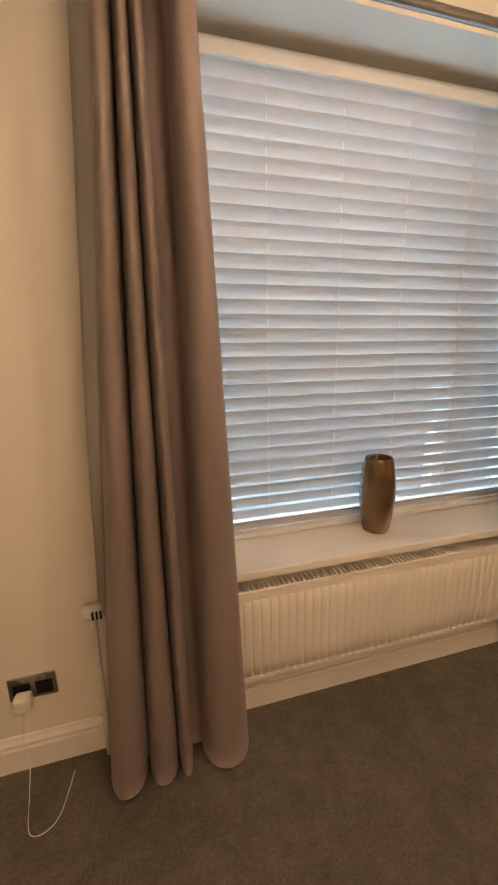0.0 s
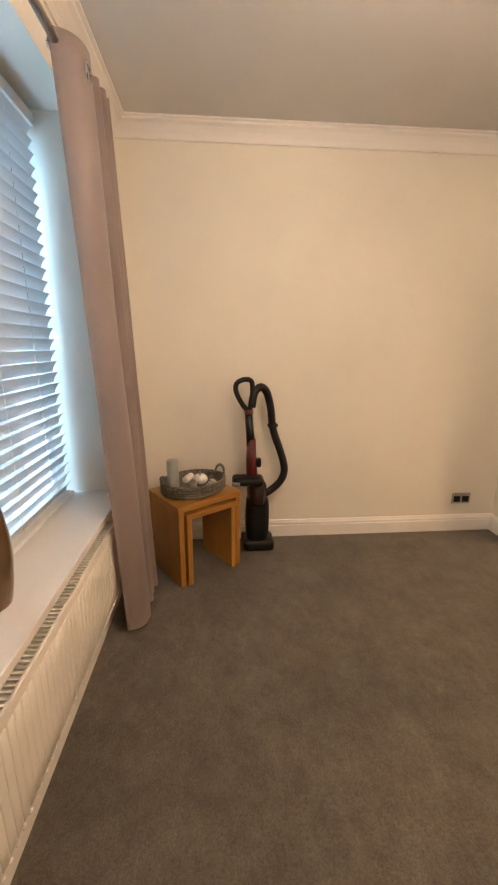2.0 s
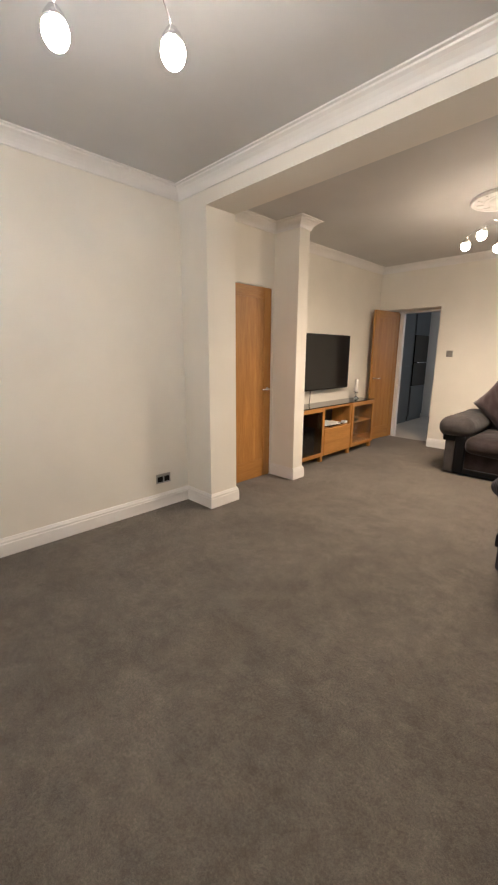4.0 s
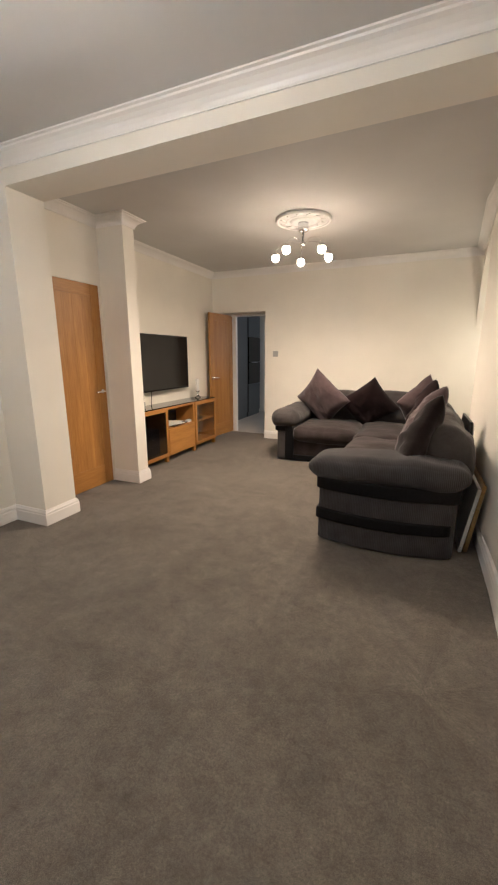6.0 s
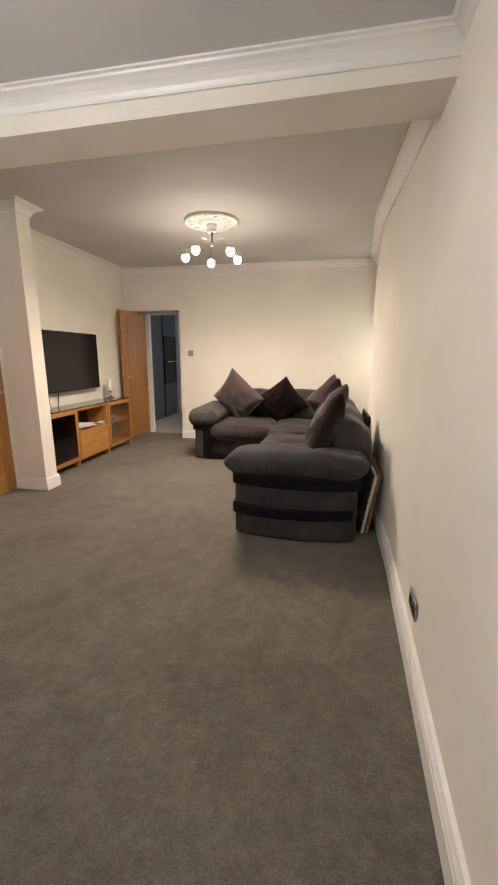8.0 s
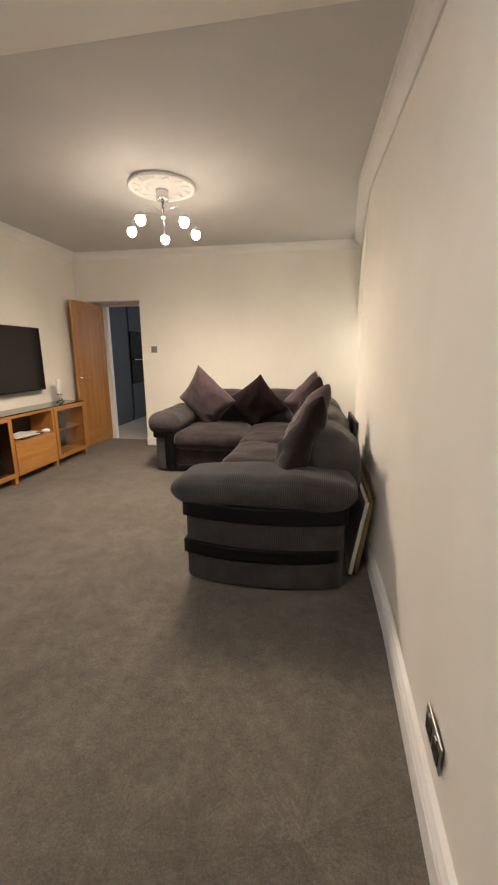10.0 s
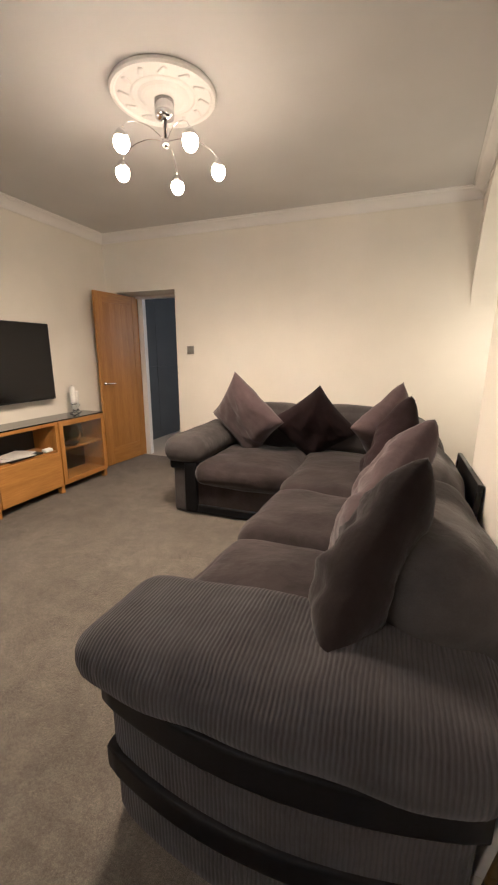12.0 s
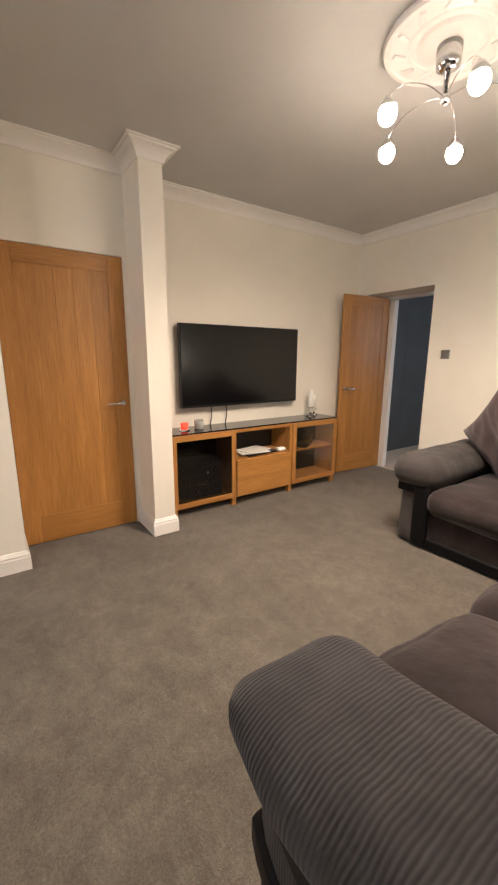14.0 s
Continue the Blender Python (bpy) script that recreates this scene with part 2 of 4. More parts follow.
def tube(pts, r, n=10):
    return add_tube(bmesh.new(), pts, r, n)


def smooth_path(pts, steps=6):
    """Catmull-Rom through the points."""
    pts = [Vector(p) for p in pts]
    out = []
    for i in range(len(pts) - 1):
        p0, p1, p2, p3 = pts[max(i - 1, 0)], pts[i], pts[i + 1], pts[min(i + 2, len(pts) - 1)]
        for k in range(steps):
            t = k / steps
            out.append(0.5 * ((2 * p1) + (p2 - p0) * t + (2 * p0 - 5 * p1 + 4 * p2 - p3) * t * t + (3 * p1 - p0 - 3 * p2 + p3) * t ** 3))
    out.append(pts[-1])
    return out


def sweep(path, profile, closed=False):
    """A moulding: profile of (distance into the room, height) along a plan path with the room on its left, mitred."""
    bm = bmesh.new()
    n = len(path)
    P = [Vector((x, y)) for x, y in path]
    rows = []
    for i in range(n):
        dirs = []
        if closed or i > 0:
            dirs.append((P[i] - P[i - 1]).normalized())
        if closed or i < n - 1:
            dirs.append((P[(i + 1) % n] - P[i]).normalized())
        normals = [Vector((-d.y, d.x)) for d in dirs]
        off = normals[0] if len(normals) == 1 else (normals[0] + normals[1]) / (1 + normals[0].dot(normals[1]))
        rows.append([bm.verts.new((P[i].x + off.x * d, P[i].y + off.y * d, z)) for d, z in profile])
    pairs = list(zip(rows, rows[1:])) + ([(rows[-1], rows[0])] if closed else [])
    k = len(profile)
    for a, b in pairs:
        for j in range(k):
            bm.faces.new((a[j], a[(j + 1) % k], b[(j + 1) % k], b[j]))
    if not closed:
        bm.faces.new(rows[0])
        bm.faces.new(rows[-1][::-1])
    return bm


def soft_box(x0, x1, y0, y1, z0, z1, r, puff=(0, 0, 0), n=14, lumps=0.0, seed=0.0):
    """An upholstered block: rounded edges of radius r, faces that bulge by puff metres."""
    bm = bmesh.new()
    bmesh.ops.create_cube(bm, size=2.0)
    bmesh.ops.subdivide_edges(bm, edges=bm.edges[:], cuts=n, use_grid_fill=True)
    h = Vector(((x1 - x0) / 2, (y1 - y0) / 2, (z1 - z0) / 2))
    c = Vector(((x0 + x1) / 2, (y0 + y1) / 2, (z0 + z1) / 2))
    for v in bm.verts:
        u = [math.copysign(abs(a) ** 0.8, a) for a in v.co]
        p = Vector((u[0] * h.x, u[1] * h.y, u[2] * h.z))
        inner = Vector([max(-(h[i] - r), min(h[i] - r, p[i])) for i in range(3)])
        d = p - inner
        if d.length > 1e-9:
            p = inner + d.normalized() * r
        w = [1 - min(1, abs(u[i])) ** 2 for i in range(3)]
        p.x += u[0] * puff[0] * w[1] * w[2]
        p.y += u[1] * puff[1] * w[0] * w[2]
        p.z += u[2] * puff[2] * w[0] * w[1]
        if lumps:
            p += Vector((noise.noise(p * 5 + Vector((seed, 0, 0))), noise.noise(p * 5 + Vector((0, seed, 7))), noise.noise(p * 5 + Vector((3, 0, seed))))) * lumps
        v.co = c + p
    return bm


def pillow(size, thick, seed=0.0, n=32):
    """A square scatter cushion with pulled-out corners, standing in the xz plane on z = 0."""
    bm = bmesh.new()
    for s in (1, -1):
        grid = []
        for i in range(n + 1):
            row = []
            for j in range(n + 1):
                u, v = 2 * i / n - 1, 2 * j / n - 1
                e = (1 - u ** 4) * (1 - v ** 4)
                x = size / 2 * u * (1 - 0.10 * (1 - v * v))
                z = size / 2 * v * (1 - 0.10 * (1 - u * u))
                y = s * thick / 2 * max(0, e) ** 0.55 * (1 + 0.25 * noise.noise(Vector((u * 1.6 + seed, v * 1.6, s))))
                y += (0.02 * noise.noise(Vector((u * 2 + seed, v * 2, 3.0))) + 0.016 * noise.noise(Vector((u * 5 + seed, v * 3.5 + u * 2, s)))) * e
                row.append(bm.verts.new((x, y, z + size / 2)))
            grid.append(row)
        for i in range(n):
            for j in range(n):
                bm.faces.new((grid[i][j], grid[i + 1][j], grid[i + 1][j + 1], grid[i][j + 1]))
    bmesh.ops.remove_doubles(bm, verts=bm.verts, dist=0.0004)
    return bm


# ---- the two rooms ----
XW, XE, YN, YS = -0.375, 3.10, 2.13, -4.40      # west, east, window and far wall faces
XD, XT = 3.07, 3.26                            # wall with the oak door, television wall
XP = 2.755                                     # ends of the two wall nibs
NIB_A, NIB_B = (-0.87, -0.57), (-1.875, -1.715)  # the nibs in y
ZC, ZF, ZB = 2.61, 2.628, 2.44                  # ceiling of the back and the front room, underside of the beam
WX0, WX1, WZ0, WZ1, WY = 0.74, 2.46, 0.630, 2.35, 2.36   # window recess
AY0, AY1, AZ = -4.40, -2.66, 1.62              # round-arched alcove in the west wall
DX0, DX1, DZ = 2.345, 3.13, 2.00               # doorway in the far wall
YK = -4.74                                     # back of the far wall


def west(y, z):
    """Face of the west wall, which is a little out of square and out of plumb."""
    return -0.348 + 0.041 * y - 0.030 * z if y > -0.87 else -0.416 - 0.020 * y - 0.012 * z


def structure(name, bm, mat, label, category, parent=None):
    return tagged(part(name, bm, mat, parent), label, category, kind="structure")


structure("floor", box(-1.2, XT + 0.3, YK + 0.02, YN + 0.4, -0.12, 0.0), CARPET, "brown-grey cut pile carpet, scuffed and patchy", "carpet")
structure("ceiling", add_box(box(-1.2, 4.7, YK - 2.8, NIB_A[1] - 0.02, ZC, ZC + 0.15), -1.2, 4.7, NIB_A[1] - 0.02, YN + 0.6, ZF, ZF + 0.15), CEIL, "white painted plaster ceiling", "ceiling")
wall = box(XW - 0.5, WX0, YN, YN + 0.42, 0, ZF)
add_box(wall, WX1, XE + 0.3, YN, YN + 0.42, 0, ZF)
add_box(wall, WX0, WX1, YN, YN + 0.42, 0, WZ0 - 0.03)
add_box(wall, WX0, WX1, YN, YN + 0.42, WZ1, ZF)
structure("wall_north", wall, WALL, "cream painted wall around the window", "wall")
structure("wall_east", box(XE, XE + 0.2, -0.70, YN, 0, ZF), WALL, "cream painted plaster wall", "wall")
wall = box(XD, XD + 0.2, NIB_B[0], -1.68, 0, ZC)
add_box(wall, XD, XD + 0.2, -0.885, -0.70, 0, ZC)
add_box(wall, XD, XD + 0.2, -1.68, -0.885, 2.005, ZC)
structure("wall_door", wall, WALL, "cream painted wall over the oak door", "wall")
structure("wall_nib", box(XP, XE, *NIB_A, 0, ZF), WALL, "cream painted wall nib under the beam", "wall")
structure("wall_nib_2", box(XP, XT + 0.06, *NIB_B, 0, ZC), WALL, "cream painted wall nib beside the door", "wall")
structure("wall_television", box(XT, XT + 0.2, YK, NIB_B[0], 0, ZC), WALL, "cream painted wall behind the television", "wall")
wall = box(-1.0, DX0, YK, YS, 0, ZC)
add_box(wall, DX1, XT, YK, YS, 0, ZC)
add_box(wall, DX0, DX1, YK, YS, DZ, ZC)
structure("wall_south", wall, WALL, "cream painted wall with a deep doorway", "wall")
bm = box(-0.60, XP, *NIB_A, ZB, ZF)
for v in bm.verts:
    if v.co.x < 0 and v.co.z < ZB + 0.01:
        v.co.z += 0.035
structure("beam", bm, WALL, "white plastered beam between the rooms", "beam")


def arch_wall():
    """West wall with a round-arched opening to an alcove at its far end."""
    t = XW - 0.16
    bm = box(XW - 0.45, XW, -0.87, YN, 0, ZF)
    add_box(bm, t, XW, AY1, -0.87, 0, ZC)
    yc, ra, n = (AY0 + AY1) / 2, (AY1 - AY0) / 2, 32
    pts = [(yc + ra * math.cos(math.pi * i / n), AZ + ra * math.sin(math.pi * i / n)) for i in range(n + 1)]
    for (ya, za), (yb, zb) in zip(pts, pts[1:]):
        q = [bm.verts.new((x, y, z)) for x in (t, XW) for y, z in ((ya, za), (yb, zb), (yb, ZC), (ya, ZC))]
        for f in ((0, 1, 2, 3), (7, 6, 5, 4), (0, 4, 5, 1)):
            bm.faces.new([q[i] for i in f])
    for v in bm.verts:
        if abs(v.co.x - XW) < 1e-4:
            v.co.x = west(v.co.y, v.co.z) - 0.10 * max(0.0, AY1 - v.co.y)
        elif v.co.y < AY1 - 0.01:
            v.co.x -= 0.10 * (AY1 - v.co.y)
    # the recess behind the arch
    add_box(bm, -1.15, -1.0, YS, -2.10, 0, ZC)
    add_box(bm, -1.0, t, -2.25, -2.10, 0, ZC)
    return bm


structure("wall_west", arch_wall(), WALL, "cream painted wall with an arched alcove", "wall")

def cove(z, k):
    return [(d * k, z - h * k) for d, h in ((-0.05, 0.10), (0.012, 0.10), (0.014, 0.088), (0.022, 0.07), (0.038, 0.05), (0.06, 0.032), (0.082, 0.022), (0.086, 0.012), (0.105, 0.010), (0.105, 0), (-0.05, 0))]


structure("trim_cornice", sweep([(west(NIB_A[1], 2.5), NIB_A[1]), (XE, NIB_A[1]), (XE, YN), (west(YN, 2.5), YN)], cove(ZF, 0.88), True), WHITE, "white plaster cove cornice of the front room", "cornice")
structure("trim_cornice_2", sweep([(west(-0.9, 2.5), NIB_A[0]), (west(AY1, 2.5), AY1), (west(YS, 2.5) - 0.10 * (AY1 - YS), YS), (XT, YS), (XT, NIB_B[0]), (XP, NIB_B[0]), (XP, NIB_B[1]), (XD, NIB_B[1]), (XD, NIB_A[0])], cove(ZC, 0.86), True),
          WHITE, "white plaster cove cornice of the back room", "cornice")
SKIRT = [(-0.012, 0.0), (0.020, 0.0), (0.020, 0.085), (0.016, 0.092), (0.017, 0.104), (0.010, 0.116), (0.006, 0.126), (-0.012, 0.128)]
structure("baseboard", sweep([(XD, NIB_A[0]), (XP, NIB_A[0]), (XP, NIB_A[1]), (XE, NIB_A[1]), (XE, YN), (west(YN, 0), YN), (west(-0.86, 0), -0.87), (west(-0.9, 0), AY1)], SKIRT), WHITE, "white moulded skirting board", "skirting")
structure("baseboard_2", sweep([(-1.0, YS), (DX0, YS)], SKIRT), WHITE, "white moulded skirting board", "skirting")
structure("baseboard_3", sweep([(XT, YS), (XT, NIB_B[0]), (XP, NIB_B[0]), (XP, NIB_B[1]), (XD, NIB_B[1])], SKIRT), WHITE, "white moulded skirting board", "skirting")


# ---- window with blind, sill and radiator ----
def window():
    w = tagged(new("window_1"), "wide white framed window behind the blind", "window", kind="structure")
    y0, y1 = WY + 0.03, WY + 0.10
    for name, b in (("window_frame", (WX0, WX1, y0, y1, WZ1 - 0.06, WZ1)), ("window_frame", (WX0, WX1, y0, y1, WZ0, WZ0 + 0.06)),
                    ("window_frame", (WX0, WX0 + 0.06, y0, y1, WZ0 + 0.06, WZ1 - 0.06)), ("window_frame", (WX1 - 0.06, WX1, y0, y1, WZ0 + 0.06, WZ1 - 0.06)),
                    ("mullion", (1.94, 2.0, y0, y1, WZ0 + 0.06, WZ1 - 0.06))):
        part(name, box(*b, 0.006), PVC, w)
    for a, b in ((WX0 + 0.06, 1.94), (2.0, WX1 - 0.06)):
        p = part("pane", box(a, b, y0 + 0.03, y0 + 0.036, WZ0 + 0.06, WZ1 - 0.06), GLASS, w)
        p.visible_shadow = False
    sill = box(WX0, WX1, YN - 0.002, WY + 0.03, WZ0 - 0.03, WZ0)
    add_box(sill, WX0 - 0.03, 2.40, 2.06, YN + 0.0005, WZ0 - 0.03, WZ0, 0.003)
    part("window_sill", sill, WHITE, w, "white gloss window board")
    part("head_board", box(WX0, WX1, WY - 0.012, WY + 0.03, WZ1 - 0.075, WZ1), WHITE, w)
    return w


window()


def blind():
    b = thing("venetian_blind", "white slatted venetian blind, lowered and half tilted", "blind", (0, 0, 0))
    x0, x1, y = WX0 + 0.02, WX1 - 0.035, WY - 0.035
    top, bottom, count = 2.275, 0.680, 32
    part("headrail", box(x0, x1, y - 0.028, y + 0.028, top - 0.005, top + 0.045, 0.004), PVC, b)
    part("bottom_rail", box(x0, x1, y - 0.026, y + 0.026, WZ0 + 0.004, WZ0 + 0.024, 0.004), PVC, b)
    bm = bmesh.new()
    n = 6
    rows = []
    for k in range(2):
        rows.append([[bm.verts.new((x, 0.028 * (2 * i / n - 1), 0.005 * (1 - (2 * i / n - 1) ** 2) - 0.0022 * k)) for i in range(n + 1)] for x in (x0 + 0.004, x1 - 0.004)])
    for k in range(2):
        for i in range(n):
            bm.faces.new((rows[k][0][i], rows[k][0][i + 1], rows[k][1][i + 1], rows[k][1][i]))
    for i in (0, n):
        bm.faces.new((rows[0][0][i], rows[0][1][i], rows[1][1][i], rows[1][0][i]))
    me = mesh_of("slat", bm, SLAT)
    for i in range(count):
        ob = new("slat", me)
        ob.parent = b
        ob.matrix_basis = pose(0, y, bottom + (top - 0.03 - bottom) * i / (count - 1), -61 + random.uniform(-1.8, 1.8), 0, 0)
    for x in (1.08, 1.37, 1.65, 1.946, 2.235):
        part("ladder_cord", tube([(x, y, WZ0 + 0.02), (x, y, top)], 0.0017, 6), PVC, b)
    return b


blind()


def radiator():
    r = thing("radiator", "cream enamelled panel radiator under the window board", "radiator")
    x0, x1, y0, y1, z0, z1 = 0.62, 2.215, 2.04, 2.115, 0.19, 0.558
    part("front_panel", box(x0, x1, y0 + 0.005, y0 + 0.022, z0, z1, 0.006, 3), RAD, r)
    me = mesh_of("flute", soft_box(-0.0145, 0.0145, -0.0045, 0.0045, z0 + 0.028, z1 - 0.03, 0.0043, n=3), RAD, True)
    x = x0 + 0.05
    while x < x1 - 0.05:
        ob = new("flute", me)
        ob.parent, ob.location = r, (x, y0 + 0.006, 0)
        x += 0.0333
    # weld dimples, whiter than the enamel: their highlight is put into the colour
    me = mesh_of("weld_dimple", soft_box(-0.0075, 0.0075, -0.004, 0.004, z0 + 0.012, z0 + 0.021, 0.0038, n=2), PVC, True)
    x = x0 + 0.0333
    while x < x1 - 0.05:
        ob = new("weld_dimple", me)
        ob.parent, ob.location = r, (x, y0 + 0.005, 0)
        x += 0.0333
    part("back_panel", box(x0, x1, y1 - 0.015, y1, z0, z1, 0.004), RAD, r)
    for a in (x0, x1 - 0.006):
        part("side_panel", box(a, a + 0.006, y0 + 0.004, y1, z0 + 0.02, z1 + 0.006, 0.002), RAD, r)
    for a, b in ((y0 + 0.002, y0 + 0.012), (y1 - 0.012, y1)):
        part("grille_rail", box(x0, x1, a, b, z1, z1 + 0.010, 0.002, 1), RAD, r)
    me = mesh_of("grille_bar", box(0, 0.007, y0 + 0.012, y1 - 0.012, z1 + 0.002, z1 + 0.009), RAD)
    x = x0 + 0.006
    while x < x1 - 0.01:
        ob = new("grille_bar", me)
        ob.parent, ob.location = r, (x, 0, 0)
        x += 0.019
    return r


radiator()


# ---- curtains ----
def curtain(name, x0, x1, top0, top1, y, hem, depth, rolls, lined, label):
    """A gathered curtain, y at its heading and hem: rolls are (from, to) shares of its width at the heading and at the hem, each a rounded fold standing forward."""
    c = thing(name, label, "curtain", (0, 0, 0), group="curtains")
    nz, ns = 36, 16
    zt, zb = 2.335, 0.02
    bm = bmesh.new()
    grid = []
    for j in range(nz + 1):
        v = j / nz
        z = zt + (zb - zt) * v
        a, b = top0 + (x0 - top0) * v, top1 + (x1 - top1) * v
        row = []
        for k, (p0, p1, q0, q1) in enumerate(rolls):
            u0, u1 = p0 + (q0 - p0) * v, p1 + (q1 - p1) * v
            for i in range(ns + 1):
                w = -math.cos(math.pi * i / ns)
                u = u0 + (u1 - u0) * (w + 1) / 2
                front = max(0.0, 1 - abs(w) ** 2.4) ** 0.5 * (1 + 0.12 * noise.noise(Vector((k * 2.7, v * 1.6, 2.0))))
                sway = 0.010 * noise.noise(Vector((k * 1.9, v * 2.2, 5.0)))
                ripple = 0.004 * noise.noise(Vector((u * 9, v * 4, 1.0)))
                row.append(bm.verts.new((a + (b - a) * u + sway * (1 - abs(w)), y + (hem - y) * v + depth * (1 - 2 * front) + ripple, z)))
        grid.append(row)
    for p, q in zip(grid, grid[1:]):
        for i in range(len(p) - 1):
            bm.faces.new((p[i], p[i + 1], q[i + 1], q[i]))
    bmesh.ops.solidify(bm, geom=bm.faces[:], thickness=0.003)
    part("cloth", bm, CURTAIN, c, "", None, True)
    if lined:
        bm = bmesh.new()
        grid = []
        for j in range(13):
            v = j / 12
            a, b = top0 + (x0 - top0) * v, top1 + (x1 - top1) * v
            grid.append([bm.verts.new((a + (b - a) * (0.02 + 0.92 * i / 16), y + (hem - y) * v + depth + 0.012 + 0.003 * math.sin(i), zt - 0.03 + (zb + 0.05 - zt) * v)) for i in range(17)])
        for p, q in zip(grid, grid[1:]):
            for i in range(16):
                bm.faces.new((p[i], p[i + 1], q[i + 1], q[i]))
        bmesh.ops.solidify(bm, geom=bm.faces[:], thickness=0.002)
        part("lining", bm, LINING, c, "pale lining", None, True)
    return c


first_curtain = curtain("curtain", 0.41, 0.885, 0.578, 0.79, 1.962, 1.962, 0.057, ((0, 0.18, 0, 0.255), (0.19, 0.33, 0.265, 0.47), (0.335, 0.47, 0.475, 0.575), (0.68, 1, 0.645, 1)), True, "dusty mauve-brown eyelet curtain gathered beside the window")
bm = bmesh.new()
strip = [[bm.verts.new((a + (b - a) * k, 1.99 + 0.105 * k + 0.01 * math.sin(3 * k), z)) for k in (0, 0.25, 0.5, 0.75, 1.0)] for z, a, b in ((2.33, 0.585, 0.52), (1.2, 0.495, 0.445), (0.60, 0.45, 0.42))]
for p, q in zip(strip, strip[1:]):
    for k in range(4):
        bm.faces.new((p[k], p[k + 1], q[k + 1], q[k]))
bmesh.ops.solidify(bm, geom=bm.faces[:], thickness=0.002)
part("lining_return", bm, LINING, first_curtain, "pale lining turned back to the wall", None, True)
curtain("curtain", 2.13, 2.53, 1.97, 2.36, 2.005, 1.96, 0.045, ((0, 0.52, 0, 0.48), (0.54, 0.70, 0.50, 0.68), (0.71, 0.86, 0.69, 0.85), (0.87, 1, 0.86, 1)), False, "dusty mauve-brown eyelet curtain gathered beside the window")
rod = thing("curtain_rod", "grey metal curtain rod above the window", "curtain rod")
part("rod", tube([(0.2, 2.035, 2.305), (2.62, 2.035, 2.305)], 0.014, 14), STEEL, rod, "", None, True)
for x in (0.5, 2.5):
    part("bracket", tube([(x, 2.035, 2.305), (x, YN, 2.305)], 0.008), STEEL, rod)


# ---- doors ----
def oak_door(name, label, w, h, m, handle_side=1, facing=-1):
    """A ledged oak door: local x across from the hinge, y thickness, z up. facing: the side with the visible planks."""
    d = tagged(new(name), label, "door", kind="structure")
    d.matrix_world = m
    t = 0.035
    s = 0.105
    for a, b in ((0, s), (w - s, w)):
        part("stile", box(a, b, 0, t, 0, h, 0.002, 1), OAK_Z, d)
    part("top_rail", box(s, w - s, 0.001, t - 0.001, h - 0.11, h, 0.002, 1), OAK_X, d)
    part("bottom_rail", box(s, w - s, 0.001, t - 0.001, 0, 0.20, 0.002, 1), OAK_X, d)
    n = 5
    pw = (w - 2 * s) / n
    for i in range(n):
        part("plank", box(s + i * pw + 0.0004, s + (i + 1) * pw - 0.0004, 0.005, t - 0.005, 0.20, h - 0.11, 0.0007, 1), OAK_Z, d)
    hx = w - 0.055
    for y, q in ((-0.0, -1), (t, 1)):
        bm = lathe([(0.020, 0.0), (0.020, 0.005), (0.018, 0.007), (0.008, 0.008), (0.008, 0.035)], 20)
        bmesh.ops.transform(bm, matrix=pose(hx, y, 0.97, 90 if q < 0 else -90), verts=bm.verts)
        add_tube(bm, smooth_path([(hx, y + q * 0.035, 0.97), (hx - 0.02, y + q * 0.046, 0.97), (hx - 0.06, y + q * 0.048, 0.97), (hx - 0.12, y + q * 0.046, 0.968)], 4), 0.008, 10)
        part("door_handle", bm, CHROME, d, "polished steel lever handle", None, True)
    return d


# local x runs from the hinge to the free edge
oak_door("door_1", "closed oak veneer door with vertical planks", 0.790, 1.994, pose(XD + 0.002, -0.8875, 0.008, 0, 0, -90))
ang = math.degrees(math.atan2(-4.068 + 4.735, 3.137 - 3.075))
oak_door("door_2", "oak veneer door standing open against the wall", 0.68, 1.975, pose(3.105, -4.735, 0.012, 0, 0, ang))
frame2 = tagged(new("door_frame"), "white painted door lining in the deep doorway", "door frame", kind="structure")
part("jamb", box(3.010, DX1 - 0.001, YK - 0.07, YK - 0.006, 0, DZ, 0.003), WHITE, frame2)
part("jamb", box(DX0 + 0.001, DX0 + 0.03, YK - 0.06, YK + 0.04, 0, DZ, 0.003), WHITE, frame2)
part("head", box(DX0 + 0.03, DX1 - 0.03, YK - 0.06, YK + 0.04, DZ - 0.03, DZ - 0.001, 0.003), WHITE, frame2)


